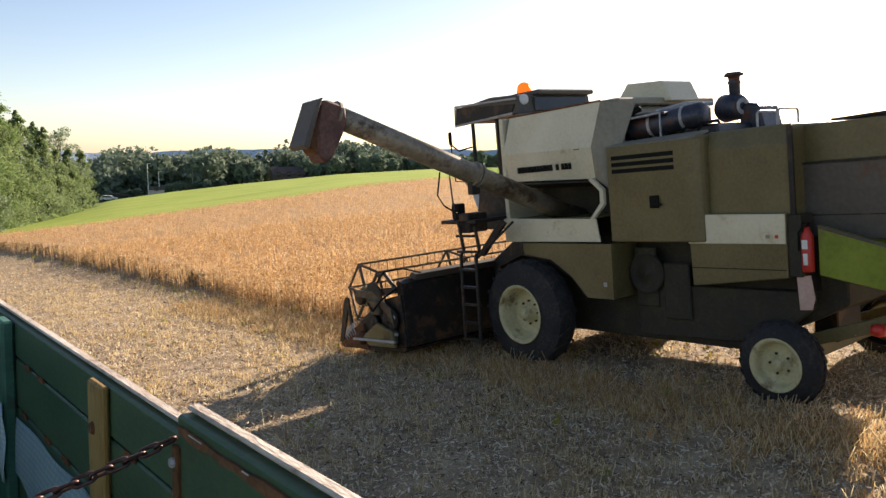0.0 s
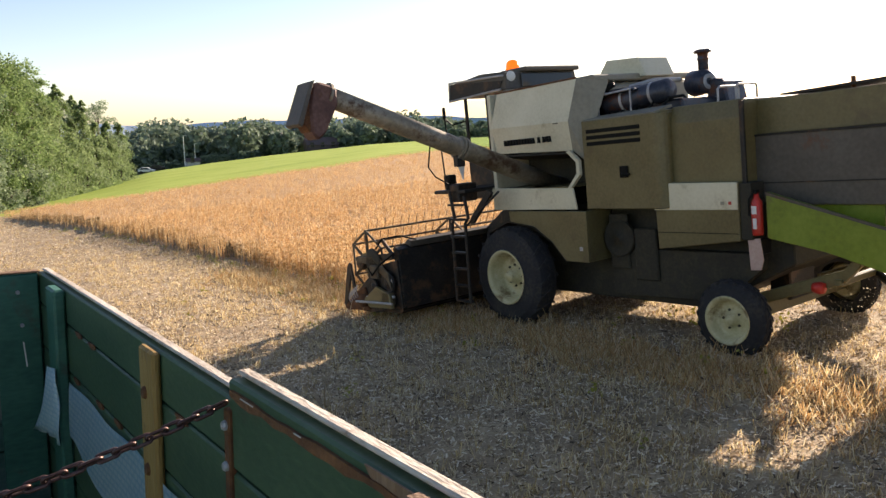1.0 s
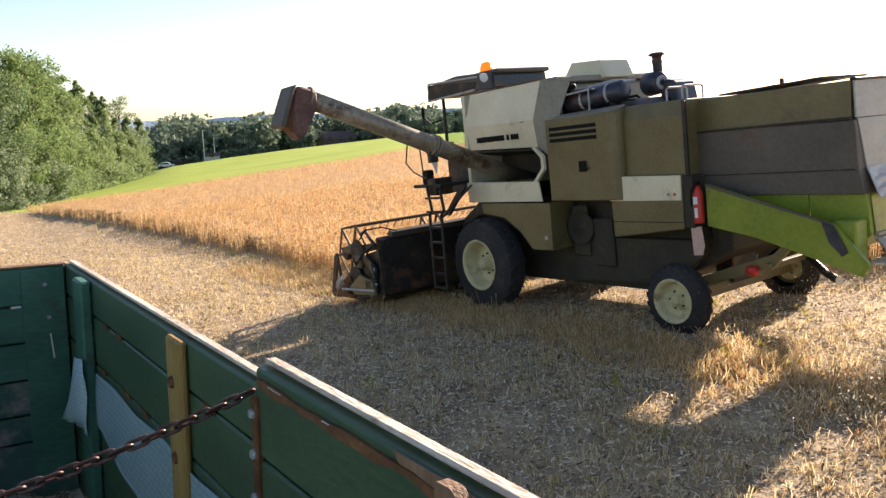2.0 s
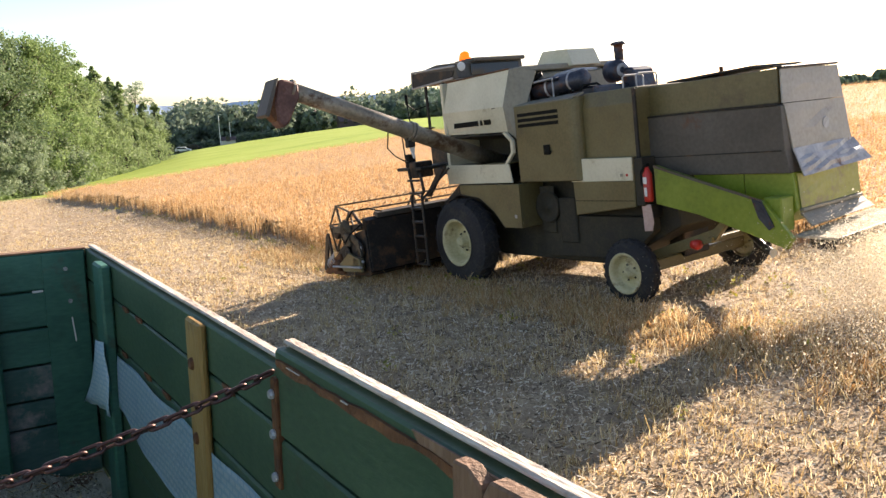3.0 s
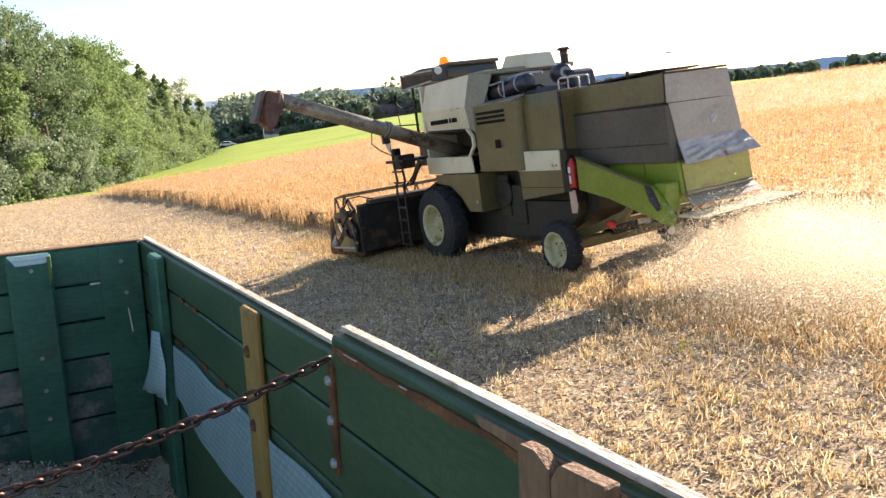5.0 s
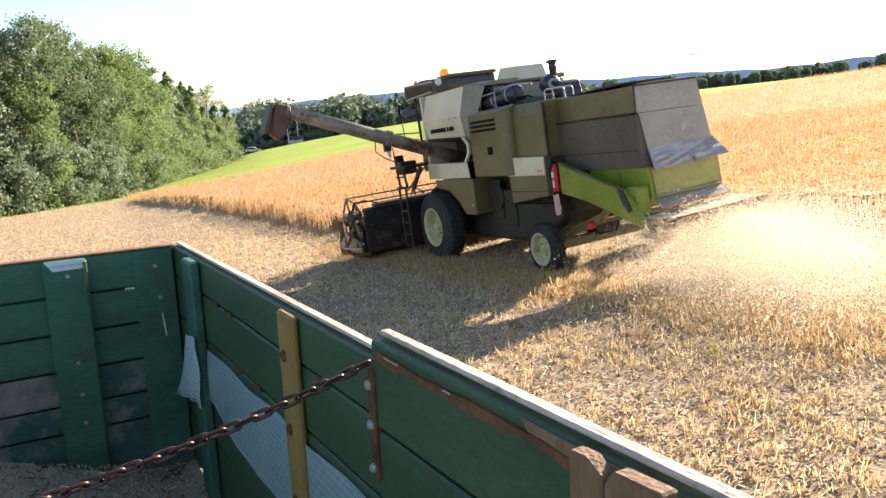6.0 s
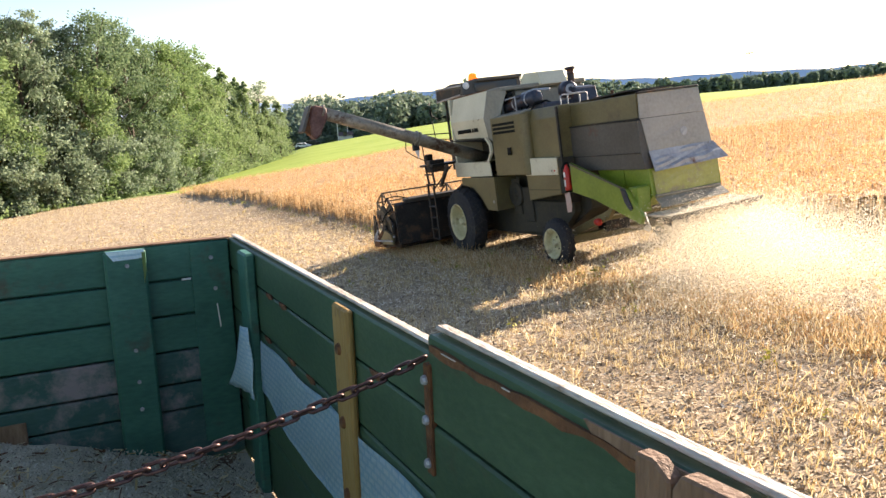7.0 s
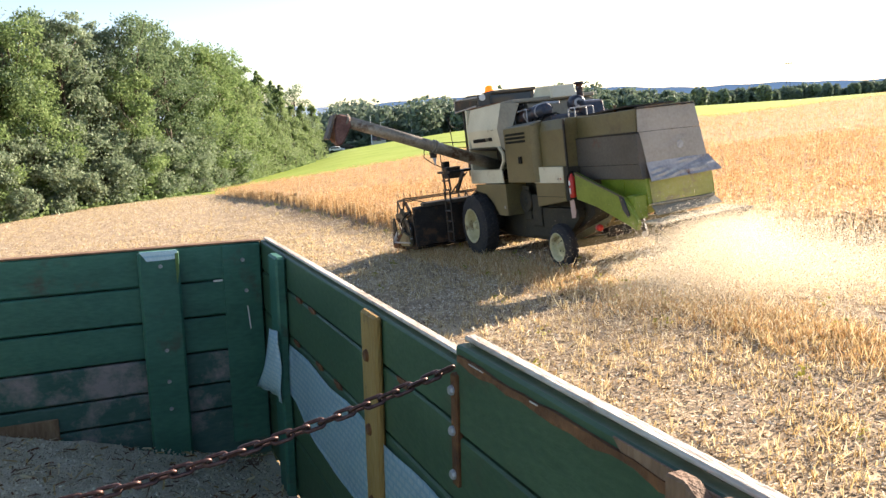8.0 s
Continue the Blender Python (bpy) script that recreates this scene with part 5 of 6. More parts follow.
    # rear frame, drawbar, lamps
    part("rear_frame", prism([(-3.7, 0.62), (-5.0, 1.05), (-5.2, 1.25), (-5.2, 1.10), (-5.0, 0.88), (-3.7, 0.48)], "x", -0.95, -0.86, 0.01), "olive", c)
    part("rear_frame", prism([(-3.7, 0.62), (-5.0, 1.05), (-5.2, 1.25), (-5.2, 1.10), (-5.0, 0.88), (-3.7, 0.48)], "x", 0.86, 0.95, 0.01), "olive", c)
    part("rear_crossbar", box(-1.0, 1.0, -5.0, -4.92, 0.86, 0.94, 0.01), "olive", c)
    part("tail_lamp", lathe([(-0.05, 0.0), (-0.05, 0.06), (0.0, 0.075), (0.08, 0.06), (0.1, 0.0)], 16), "red", c, "round red tail lamp", True).matrix_basis = pose(-1.0, -4.75, 0.83, 0, 0, 90)
    part("tail_lamp", lathe([(-0.05, 0.0), (-0.05, 0.06), (0.0, 0.075), (0.08, 0.06), (0.1, 0.0)], 16), "red", c, "round red tail lamp", True).matrix_basis = pose(1.0, -4.75, 0.83, 0, 0, 90)
    part("hitch", tube([(-0.1, -4.95, 0.9), (-0.35, -5.35, 0.72), (-0.5, -5.6, 0.66)], 0.05, 8), "dark_metal", c)
    part("reflector", lathe([(-0.01, 0.0), (-0.01, 0.06), (0.01, 0.06)], 14), "white", c).matrix_basis = pose(-0.55, -5.62, 0.68, 0, 0, 80)
    # top of the tank and engine
    part("tank_rim", box(-0.98, 1.30, -1.60, 0.42, 3.64, 3.74, 0.02), "hood_tan", c)
    part("tank_cover", prism([(-0.70, 3.72), (-0.95, 4.02), (-1.58, 3.98), (-1.72, 3.68)], "x", 0.05, 0.75, 0.012), "cream", c, "cream lifted tank cover")
    part("intake_drum", lathe([(-0.45, 0.0), (-0.45, 0.19), (-0.40, 0.21), (0.40, 0.21), (0.45, 0.19), (0.45, 0.0)], 22), "engine", c, "dark blue-grey drum", True).matrix_basis = pose(-0.55, -1.75, 3.30, 0, 0, 78)
    part("exhaust_silencer", tube([(-0.80, -1.66, 3.27), (-0.80, -1.70, 3.28), (-0.72, -2.72, 3.38), (-0.72, -2.76, 3.385)], [0.12, 0.155, 0.155, 0.11], 18), "engine", c, "", True)
    part("exhaust_bend", tube([(-0.86, -1.72, 3.30), (-0.90, -1.70, 3.42), (-0.88, -1.74, 3.52), (-0.82, -1.84, 3.56)], [0.05, 0.055, 0.05, 0.04], 10), "ink", c, "", True)
    part("silencer_band", tube([(-0.775, -1.98, 3.305), (-0.772, -2.02, 3.31)], 0.165, 18), "flap", c)
    part("silencer_band", tube([(-0.74, -2.46, 3.353), (-0.737, -2.50, 3.357)], 0.165, 18), "flap", c)
    part("top_pipe", tube([(-0.62, -1.95, 3.50), (-0.55, -2.35, 3.55), (-0.30, -2.60, 3.52)], 0.03, 8), "flap", c)
    part("engine_rail", tube([(-0.98, -1.65, 3.1), (-0.98, -1.65, 3.42), (-0.98, -2.25, 3.45), (-0.98, -2.25, 3.1)], 0.018, 6), "flap", c)
    part("engine_shelf", box(-0.95, -0.3, -2.3, -1.6, 3.42, 3.46, 0.01), "engine", c)
    filt = part("air_filter", lathe([(-0.2, 0.0), (-0.2, 0.12), (-0.17, 0.17), (0.10, 0.19), (0.16, 0.15), (0.2, 0.0)], 22), "engine", c, "round grey-blue air cleaner", True)
    filt.matrix_basis = pose(0.15, -2.58, 3.46, 0, 0, 75)
    part("filter_rings", lathe([(-0.215, 0.05), (-0.225, 0.08), (-0.215, 0.11)], 20), "flap", filt)
    pipe = part("intake_pipe", lathe([(0.0, 0.075), (0.30, 0.075), (0.31, 0.085), (0.33, 0.085), (0.34, 0.075), (0.40, 0.078), (0.41, 0.125), (0.43, 0.13), (0.455, 0.10), (0.465, 0.0)], 18), "engine", c, "dark capped intake pipe", True)
    pipe.matrix_basis = pose(0.28, -2.57, 3.48, 0, -90, 0)
    part("radiator_housing", prism([(-2.72, 3.1), (-2.72, 3.42), (-2.82, 3.50), (-3.0, 3.46), (-3.08, 3.1)], "x", 0.1, 0.6, 0.03), "engine", c)
    for y in (-3.35, -3.62):
        part("grab_rail", tube([(-0.55, y, 3.1), (-0.55, y, 3.30), (-0.50, y, 3.33), (-0.12, y, 3.33), (-0.08, y, 3.30), (-0.08, y, 3.1)], 0.016, 6), "flap", c)
    for i in range(5):
        y = -1.75 - i * 0.24
        part("hose", tube([(-0.9, y, 3.12), (-0.8, y - 0.05, 3.26), (-0.55, y - 0.1, 3.28), (-0.3, y, 3.2)], 0.02, 6), "ink", c)
    part("engine_block", box(-0.7, 0.8, -2.9, -1.7, 3.02, 3.24, 0.03), "engine", c)
    # cab
    cab = part("cab_base", box(-0.88, 0.72, 0.44, 1.62, 1.95, 2.72, 0.03), "dark_metal", c, "dark cab body")
    for x, y in ((-0.88, 1.62), (-0.88, 1.02), (0.66, 1.62)):
        part("cab_post", box(x, x + 0.055, y - 0.055, y, 1.95, 3.75, 0.01), "dark_metal", cab)
    part("cab_window", box(-0.862, -0.852, 1.03, 1.56, 2.74, 3.70, 0), "pane", cab)
    part("windscreen", box(-0.82, 0.66, 1.60, 1.61, 2.74, 3.70, 0), "pane", cab)
    roof = part("cab_roof", prism([(0.36, 3.76), (0.40, 4.06), (1.05, 4.10), (1.86, 4.02), (1.90, 3.76)], "x", -0.93, 0.74, 0.02), "hood_grey", c, "grey cab roof with dark side panels")
    part("roof_visor", sheet_panel([(-0.945, 1.92, 3.74), (-0.945, 0.55, 3.78), (-0.945, 0.45, 3.92), (-0.945, 1.88, 4.03)], 0.012), "dark_metal", roof)
    part("visor_frame", tube([(-0.95, 0.5, 3.78), (-0.95, 1.93, 3.73), (-0.95, 1.90, 4.05), (-0.95, 0.42, 4.0)], 0.02, 6), "flap", roof)
    part("vent_window", box(-0.60, 0.60, 0.345, 0.36, 3.80, 4.02, 0.01), "dark_pane", roof)
    part("roof_box", box(-0.55, 0.74, 0.28, 0.95, 4.05, 4.13, 0.02), "hood_grey", roof)
    lampo = part("work_lamp", lathe([(-0.07, 0.0), (-0.07, 0.075), (-0.05, 0.085), (0.03, 0.06), (0.06, 0.0)], 16), "white", roof, "round work lamp", True)
    lampo.matrix_basis = pose(-0.80, 0.42, 3.98, 0, 0, 70)
    bea = part("beacon", tube([(-0.40, 0.77, 4.12), (-0.40, 0.77, 4.15), (-0.40, 0.77, 4.26), (-0.40, 0.77, 4.30)], [0.12, 0.125, 0.10, 0.05], 16), "beacon", roof, "orange flashing beacon", True)
    part("beacon_foot", tube([(-0.40, 0.77, 4.06), (-0.40, 0.77, 4.12)], 0.13, 14), "ink", roof)
    mir = part("mirror", box(-1.30, -1.24, 1.68, 1.74, 3.40, 3.62, 0.02), "ink", c)
    part("mirror_arm", tube([(-0.88, 1.62, 3.35), (-1.10, 1.72, 3.30), (-1.27, 1.71, 3.42)], 0.014, 6), "ink", c)
    part("mirror_arm", tube([(-0.88, 1.62, 2.75), (-1.22, 1.72, 2.80), (-1.27, 1.71, 3.42)], 0.012, 6), "ink", c)
    # platform, ladder, rails
    part("platform", box(-1.95, -0.88, 0.46, 1.30, 2.14, 2.20, 0.012), "dark_metal", c)
    part("platform_box", box(-1.95, -1.55, 0.62, 0.86, 2.0, 2.30, 0.02), "dark_metal", c)
    lad = part("ladder_rail", tube([(-2.0, 0.80, 2.18), (-2.0, 0.72, 1.74), (-2.0, 0.80, 1.66), (-2.0, 0.86, 0.34)], 0.028, 8), "dark_metal", c, "black steel access ladder")
    part("ladder_rail", tube([(-2.0, 0.42, 2.10), (-2.0, 0.36, 1.75), (-2.0, 0.45, 1.66), (-2.0, 0.50, 0.34)], 0.028, 8), "dark_metal", c)
    for z in (0.36, 0.62, 0.90, 1.17, 1.44, 1.72, 1.96):
        part("rung", box(-2.03, -1.96, 0.46, 0.86, z - 0.018, z + 0.018, 0.006), "dark_metal", c)
    part("ladder_brace", tube([(-2.0, 0.46, 1.60), (-1.7, -0.10, 2.14)], 0.018, 6), "dark_metal", c)
    part("ladder_brace", prism([(0.72, 1.62), (0.56, 1.62), (0.02, 2.12), (0.14, 2.18)], "x", -1.75, -1.70, 0.008), "dark_metal", c)
    part("hand_rail", tube([(-1.93, 0.95, 2.2), (-1.93, 1.0, 2.85), (-1.80, 1.15, 2.95), (-1.0, 1.22, 2.9)], 0.014, 6), "dark_metal", c)
    part("hose_loop", tube([(-1.95, 0.86, 2.30), (-2.25, 0.80, 2.45), (-2.55, 0.55, 2.62), (-2.55, 0.45, 2.95)], 0.012, 6), "ink", c)
    part("lever_box", box(-1.86, -1.70, 0.95, 1.12, 2.20, 2.45, 0.02), "ink", c)
    # unloading auger with its spout
    a0, a1 = Vector((-0.75, -0.42, 2.122)), Vector((-4.85, -0.42, 3.74))
    aug = part("unloading_auger", tube([a0, a0.lerp(a1, 0.5), a1], [0.145, 0.14, 0.135], 20), "shed_steel", c, "worn grey steel unloading auger tube", True)
    d = (a1 - a0).normalized()
    for t in (0.45, 0.465, 0.975):
        p = a0.lerp(a1, t)
        part("flange", tube([p - d * 0.02, p + d * 0.02], 0.175, 20), "shed_steel", aug)
    part("clamp", box(-2.75, -2.60, -0.47, -0.37, 2.60, 2.80, 0.01), "dark_metal", aug)
    part("reflector_flag", prism([(-2.72, 2.62), (-2.60, 2.62), (-2.64, 2.40)], "y", -0.44, -0.42), "white", aug)
    sp = part("spout", prism([(-4.66, 3.79), (-4.90, 3.87), (-5.00, 3.85), (-5.08, 3.55), (-5.08, 3.22), (-5.00, 3.13), (-4.88, 3.22), (-4.75, 3.44), (-4.66, 3.58)], "y", -0.57, -0.27, 0.03), "red_spout", aug, "rust-red rubber-edged spout")
    part("spout_lip", prism([(-4.98, 3.89), (-5.05, 3.87), (-5.29, 3.35), (-5.23, 3.31), (-5.02, 3.82)], "y", -0.61, -0.23, 0.008), "hood_grey", sp)
    part("spout_lining", prism([(-5.06, 3.74), (-5.10, 3.68), (-5.20, 3.40), (-5.10, 3.24), (-5.07, 3.30)], "y", -0.54, -0.30, 0.004), "rusty", sp)
    part("auger_elbow", tube([(-0.60, -0.42, 1.98), (-0.66, -0.42, 2.06), (-0.80, -0.42, 2.14)], [0.2, 0.2, 0.17], 16), "dark_metal", c)
    # the straw hood, the chopper and the rear frame as one block stand a little further back
    rear = ("rear_hood", "hood_", "skirt_seam", "rear_panel", "rear_flap", "badge", "roof_", "chopper_", "side_chute", "chute_bridge", "spreader_", "vane", "rear_frame", "rear_crossbar", "tail_lamp", "hitch", "reflector")
    for ob in c.children:
        if ob.name.startswith(rear):
            ob.location.y -= 0.12
    reel = make_header(c)
    return c, wheels, reel


def make_header(c):
    """Cutting table with its end dividers, feed auger and turning reel."""
    XL, XR = -2.72, 2.95
    part("feeder_house", prism([(0.7, 1.92), (0.7, 0.85), (1.55, 0.30), (1.65, 1.32)], "x", -0.72, 0.72, 0.02), "dark_metal", c)
    part("header_back", prism([(1.45, 0.28), (1.50, 1.28), (1.62, 1.34), (1.66, 1.30), (1.60, 0.30)], "x", XL + 0.05, XR - 0.05, 0.01), "dark_metal", c, "dark header back sheet")
    part("header_top", prism([(1.48, 1.30), (1.46, 1.40), (1.56, 1.44), (1.66, 1.36)], "x", XL + 0.3, XR - 0.3, 0.008), "hood_grey", c)
    part("header_floor", prism([(1.5, 0.25), (1.6, 0.18), (2.5, 0.14), (2.9, 0.12), (2.9, 0.16), (2.4, 0.22), (1.7, 0.30)], "x", XL + 0.05, XR - 0.05, 0.006), "dark_metal", c)
    part("cutter_bar", box(XL + 0.05, XR - 0.05, 2.88, 2.96, 0.12, 0.15, 0.004), "flap", c)
    for i in range(38):
        x = XL + 0.12 + i * 0.148
        part("finger", prism([(x - 0.012, 2.94), (x + 0.012, 2.94), (x, 3.06)], "z", 0.12, 0.14), "flap", c)
    feed = part("feed_auger", tube([(XL + 0.1, 1.95, 0.52), (XR - 0.1, 1.95, 0.52)], 0.16, 14), "dark_metal", c)
    for x0, out in ((XL, -1), (XR, 1)):
        a, b = (x0, x0 + 0.045) if out < 0 else (x0 - 0.045, x0)
        part("end_sheet", prism([(1.45, 0.30), (1.50, 1.12), (1.95, 1.02), (2.55, 0.72), (3.0, 0.42), (3.36, 0.20), (3.25, 0.12), (2.4, 0.12)], "x", a, b, 0.008), "dark_metal", c)
        part("divider", prism([(2.5, 0.16), (2.6, 0.58), (2.95, 0.46), (3.42, 0.14), (3.3, 0.10)], "x", a - 0.05, b + 0.05, 0.02), "rusty", c, "rust-brown crop divider")
        part("reel_arm", prism([(1.52, 1.25), (1.52, 1.15), (2.75, 1.02), (2.78, 1.12)], "x", a - 0.06, a - 0.015, 0.006), "dark_metal", c)
        part("lift_cylinder", tube([(a - 0.04, 1.6, 0.75), (a - 0.04, 2.1, 1.02)], 0.035, 8), "flap", c)
        part("drive_shaft", tube([(a - 0.09, 1.55, 0.50), (a - 0.09, 2.45, 0.42)], 0.025, 8), "flap", c)
        for y, z, r in ((1.75, 0.72, 0.20), (2.25, 0.62, 0.15), (2.05, 0.36, 0.13)):
            part("drive_wheel", lathe([(-0.04, 0.0), (-0.04, 0.05), (-0.02, 0.06), (-0.02, r - 0.05), (-0.045, r), (0.015, r), (0.015, 0.0)], 20), "dark_metal", c, smooth=True).matrix_basis = pose(a - 0.04, y, z)
        part("guard", prism([(1.55, 0.30), (1.60, 0.55), (2.0, 0.66), (2.45, 0.40), (2.3, 0.26)], "x", a - 0.16, a - 0.10, 0.01), "olive", c)
    for x0 in (XL - 0.03, XR + 0.03):
        part("reel_bearing", lathe([(-0.06, 0.0), (-0.06, 0.10), (-0.03, 0.13), (0.03, 0.13), (0.06, 0.10), (0.06, 0.0)], 18), "dark_metal", c, smooth=True).matrix_basis = pose(x0, 2.60, 1.02)
        part("reel_drive", lathe([(-0.02, 0.0), (-0.02, 0.22), (0.0, 0.25), (0.02, 0.22), (0.02, 0.0)], 20), "grime_shade", c, smooth=True).matrix_basis = pose(x0 - 0.05, 2.12, 1.06)
        part("front_guard", prism([(2.9, 0.30), (3.0, 0.98), (3.06, 1.0), (3.14, 0.92), (3.40, 0.20), (3.30, 0.16), (3.04, 0.78), (2.98, 0.30)], "x", x0 - 0.02, x0 + 0.02, 0.006), "dark_metal", c)
        part("hydraulic_arm", tube([(x0, 1.55, 1.20), (x0, 1.85, 1.46), (x0, 2.0, 1.40)], 0.035, 8), "dark_metal", c)
    # reel: six bats on star arms, with spring tines
    reel = part("reel", tube([(XL + 0.08, 0, 0), (XR - 0.08, 0, 0)], 0.045, 10), "dusty_steel", c, "dark tined pick-up reel")
    reel.matrix_basis = pose(0, 2.60, 1.02)
    R = 0.56
    bm = tube([(0, 0, 0), (0, -0.03, -0.20)], 0.006, 4)
    tine = bpy.data.meshes.new("tine")
    bm.to_mesh(tine)
    bm.free()
    tine.materials.append(M["dusty_steel"])
    for k in range(6):
        a = k / 6 * math.tau
        cy, cz = math.cos(a) * R, math.sin(a) * R
        part("bat", tube([(XL + 0.08, cy, cz), (XR - 0.08, cy, cz)], 0.020, 6), "dusty_steel", reel)
        for i in range(32):
            ob = new("tine", tine)
            ob.parent = reel
            ob.location = (XL + 0.15 + i * 0.175, cy, cz)
        for x in (XL + 0.10, XL + 2.0, XR - 1.9, XR - 0.10):
            part("spoke", tube([(x, 0, 0), (x, cy, cz)], 0.028, 6), "dusty_steel", reel)
            b2 = (k + 1) / 6 * math.tau
            part("reel_rim", tube([(x, cy, cz), (x, math.cos(b2) * R, math.sin(b2) * R)], 0.022, 5), "dusty_steel", reel)
    for x in (XL + 0.10, XR - 0.10):
        part("reel_hub", lathe([(-0.05, 0.0), (-0.05, 0.17), (0.05, 0.17), (0.05, 0.0)], 18), "olive", reel).matrix_basis = pose(x, 0, 0)
    # hoses, springs and rods on the outer end of the table
    for k in range(5):
        y = 2.75 + 0.07 * k
        part("spring", tube([(XL - 0.10, y, 0.62 - 0.04 * k), (XL - 0.13, y + 0.02, 0.50 - 0.04 * k), (XL - 0.10, y + 0.01, 0.40 - 0.03 * k)], 0.012, 6), "flap", c)
    part("hydraulic_hose", tube([(XL - 0.08, 1.50, 1.22), (XL - 0.20, 1.75, 1.05), (XL - 0.18, 2.05, 0.85), (XL - 0.10, 2.3, 0.95)], 0.016, 6), "ink", c)
    part("hydraulic_hose", tube([(XL + 0.4, 1.45, 1.42), (XL + 0.1, 1.50, 1.52), (XL - 0.06, 1.80, 1.48), (XL - 0.08, 2.0, 1.30)], 0.014, 6), "ink", c)
    part("push_rod", tube([(XL - 0.18, 1.50, 0.40), (XL - 0.18, 2.70, 0.34)], 0.022, 8), "flap", c)
    part("gear_case", box(XL - 0.14, XL - 0.02, 1.95, 2.20, 0.78, 1.02, 0.02), "dusty_steel", c)
    part("gear_case", box(XL - 0.16, XL - 0.02, 1.62, 1.86, 0.34, 0.58, 0.02), "dusty_steel", c)
    part("chain_guard", prism([(1.60, 0.60), (1.66, 0.90), (2.15, 1.16), (2.62, 1.14), (2.66, 1.04), (2.2, 1.02), (1.76, 0.80)], "x", XL - 0.10, XL - 0.06, 0.006), "dusty_steel", c)
    part("knife_drive", lathe([(-0.05, 0.0), (-0.05, 0.10), (0.02, 0.12), (0.05, 0.12), (0.05, 0.0)], 16), "rusty", c, smooth=True).matrix_basis = pose(XL - 0.10, 2.62, 0.34)
    return reel


COMBINE, WHEELS, REEL = make_combine()


# ---- chaff and dust blown out behind, in drifting pieces ----
def make_dust():
    rng = np.random.default_rng(17)
    out = []
    # centre behind the chopper (x, y, z in the combine's space), spread, count
    for x, y, z, sx, sy, sz, n in ((0.0, -6.80, 0.66, 0.62, 0.25, 0.20, 60000), (-0.1, -7.3, 0.50, 0.85, 0.42, 0.28, 110000), (-0.4, -8.1, 0.42, 1.1, 0.65, 0.33, 130000),
                                   (-0.6, -9.1, 0.42, 1.4, 0.9, 0.36, 105000), (-0.4, -10.4, 0.42, 1.6, 1.1, 0.34, 70000), (0.2, -12.0, 0.45, 1.9, 1.3, 0.34, 45000), (-1.1, -8.5, 0.28, 0.7, 0.8, 0.16, 26000), (0.1, -5.6, 0.45, 0.8, 0.6, 0.2, 1500)):
        c = rng.normal(size=(n, 3)) * np.array([sx, sy, sz])
        c[:, 2] = np.maximum(c[:, 2], -z + 0.02)
        q = random_quads(rng, c, rng.gamma(2.6, 0.0019, n) + 0.0025, 1.2)
        ob = quads_mesh("dust_cloud", q, ("chaff",))
        tagged(ob, "drifting pale cloud of chaff and dust", "dust", group="dust behind the combine", kind="stuff")
        out.append((ob, (x, y, z)))
    return out


DUST = make_dust()


# ---- what moves ----
# left front wheel's face: seconds, x, y, heading
DRIVE = [(0.0, 1.501, 11.516, 37.0), (0.5, 1.188, 11.969, 37.1), (1.0, 0.824, 12.460, 37.5), (1.75, 0.282, 13.172, 38.4), (2.5, -0.260, 13.883, 38.8), (3.0, -0.612, 14.364, 38.5), (3.5, -1.013, 14.868, 38.0),
         (4.0, -1.373, 15.389, 37.3), (4.5, -1.770, 15.925, 36.4), (5.25, -2.293, 16.672, 36.0), (6.0, -2.816, 17.420, 35.7), (6.5, -3.181, 17.978, 35.4), (7.0, -3.549, 18.559, 35.5), (7.5, -3.862, 19.098, 35.7), (8.0, -4.198, 19.611, 35.9)]


def field_pose(x, y, heading, across=0.0):
    """A pose that stands on the sloping field, 'across' metres to the right of (x, y)."""
    n = Vector((-SLOPE_X, -SLOPE_Y, 1)).normalized()
    a = radians(heading)
    h = Vector((-math.sin(a), math.cos(a), 0))
    h.z = SLOPE_X * h.x + SLOPE_Y * h.y
    h.normalize()
    r = h.cross(n)
    m = Matrix((r, h, n)).transposed().to_4x4()
    p = Vector((x, y, Z0 + SLOPE_X * x + SLOPE_Y * y)) + r * across
    return Matrix.Translation(p) @ m


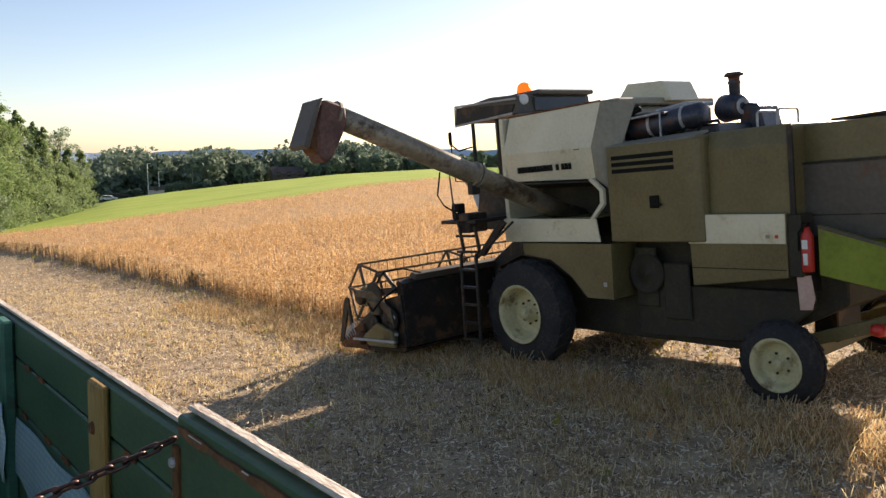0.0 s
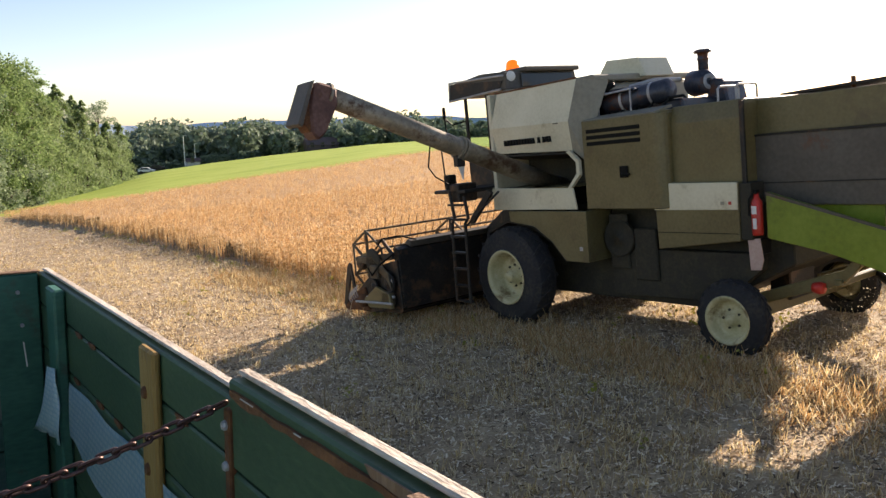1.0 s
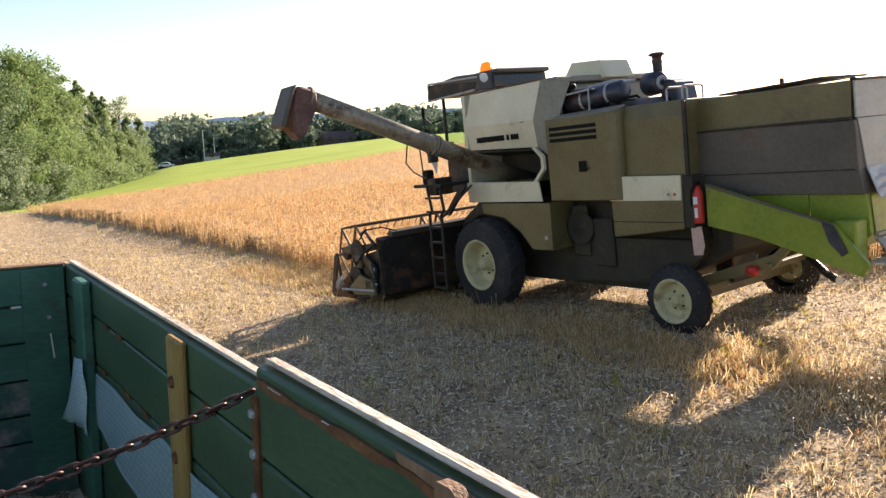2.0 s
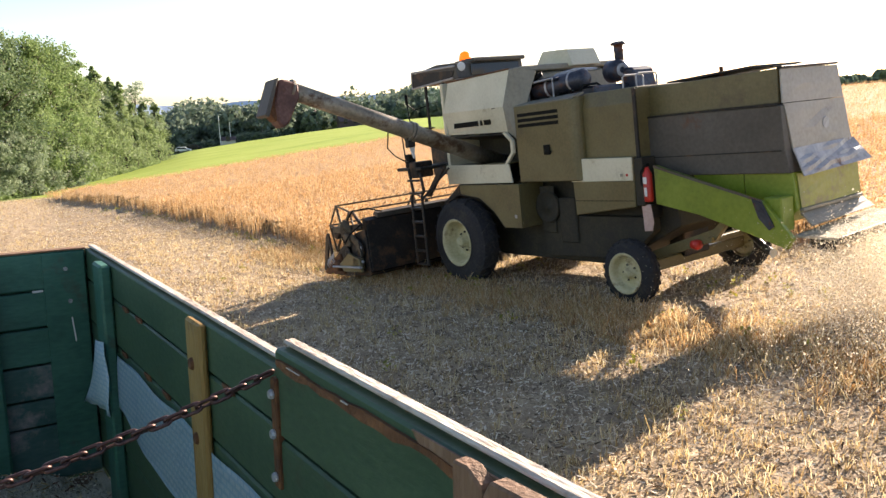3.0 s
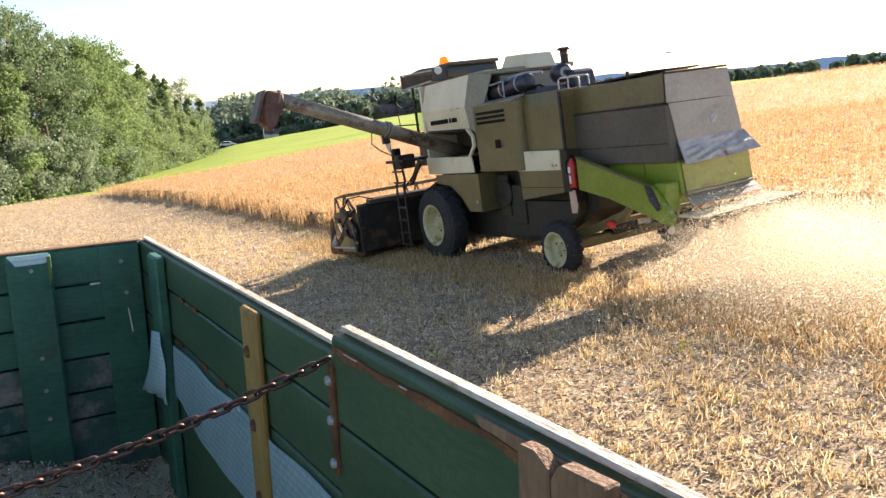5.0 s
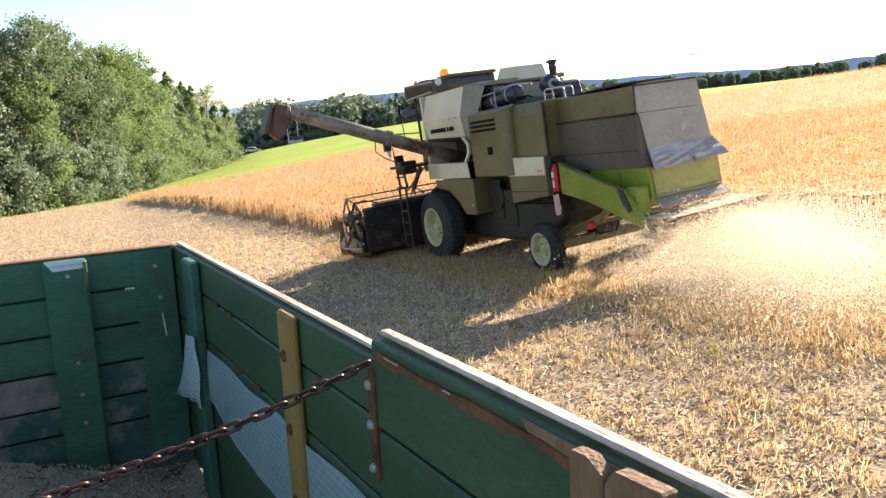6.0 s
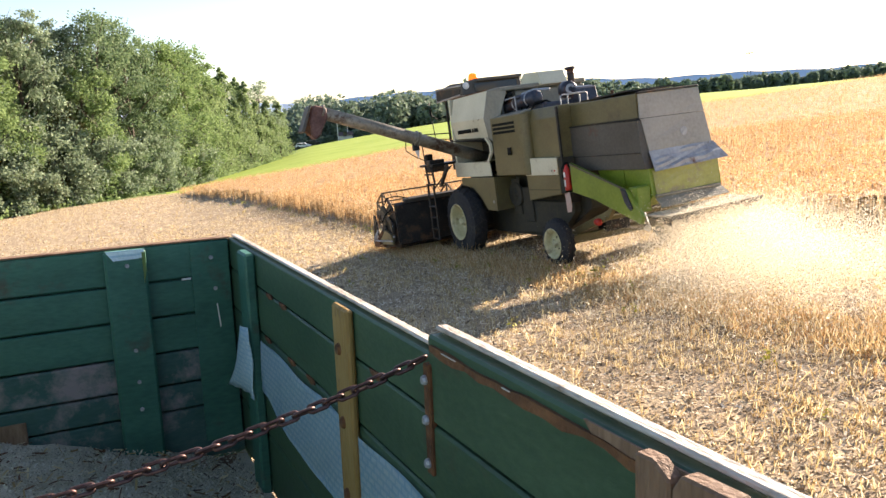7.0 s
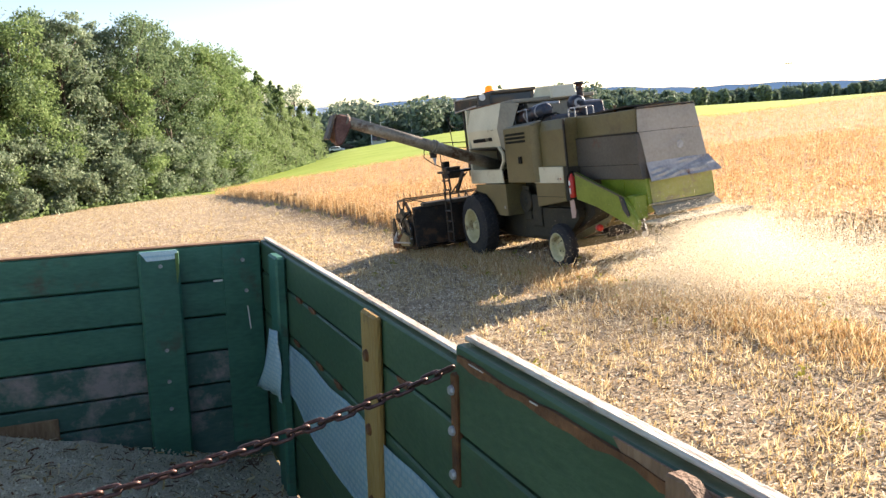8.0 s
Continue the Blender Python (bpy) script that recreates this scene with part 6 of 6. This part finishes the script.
def motions():
    walk(COMBINE, [(t, field_pose(x, y, w, 1.72)) for t, x, y, w in DRIVE])
    ts = np.array([d[0] for d in DRIVE])
    xs, ys, ws = (np.array([d[i] for d in DRIVE]) for i in (1, 2, 3))
    run = np.concatenate([[0], np.cumsum(np.hypot(np.diff(xs), np.diff(ys)))])
    steps = [round(i * 0.4, 2) for i in range(21)]
    for wheel, radius, turn in WHEELS:
        at = wheel.matrix_basis.translation.copy()
        rows = []
        for t in steps:
            a = math.degrees(float(np.interp(t, ts, run)) / radius)
            rows.append((t, pose(*at, -a, 0, 0) @ pose(0, 0, 0, 0, 0, turn)))
        walk(wheel, rows)
    at = REEL.matrix_basis.translation.copy()
    walk(REEL, [(round(i * 0.25, 2), pose(*at, -40.0 * i + 12, 0, 0)) for i in range(33)])
    # dust goes along with the combine and drifts
    for k, (ob, (x, y, z)) in enumerate(DUST):
        rows = []
        for i, t in enumerate([0, 1, 2, 3, 4, 5, 6, 7, 8]):
            px, py, w = (float(np.interp(t, ts, v)) for v in (xs, ys, ws))
            m = field_pose(px, py, w, 1.72)
            sway = 0.12 * math.sin(t * 1.9 + k * 1.3)
            rows.append((t, m @ pose(x + sway, y - 0.1 * math.cos(t * 2.3 + k), z + 0.05 * math.sin(t * 2.7 + k * 2), 0, 0, 25 * math.sin(t * 0.8 + k))))
        walk(ob, rows)
    # crop strips lean into the header and go down when the cutter bar reaches them
    for ob, F, (cx, cy, cz) in CUT_STRIPS:
        tc = float(np.interp(F - 3.05, run, ts)) if F - 3.05 < run[-1] else None
        if tc is None or tc > 7.9:
            walk(ob, [(0.0, pose(cx, cy, cz)), (8.0, pose(cx, cy, cz))])
            continue
        up, down = pose(cx, cy, cz), pose(cx + 0.2 * WAY_F[0], cy + 0.2 * WAY_F[1], cz - 1.25)
        rows = [(0.0, up)] if tc > 0.05 else []
        t0, t1 = round(max(tc, 0.0), 2), round(min(tc + 0.5, 8.0), 2)
        if rows and t0 - 0.03 > 0:
            rows.append((round(t0 - 0.02, 2), up))
        elif not rows:
            rows.append((0.0, up))
        if t1 > rows[-1][0] + 0.05:
            rows.append((t1, down))
        if rows[-1][0] < 7.95:
            rows.append((8.0, rows[-1][1]))
        walk(ob, rows)


motions()
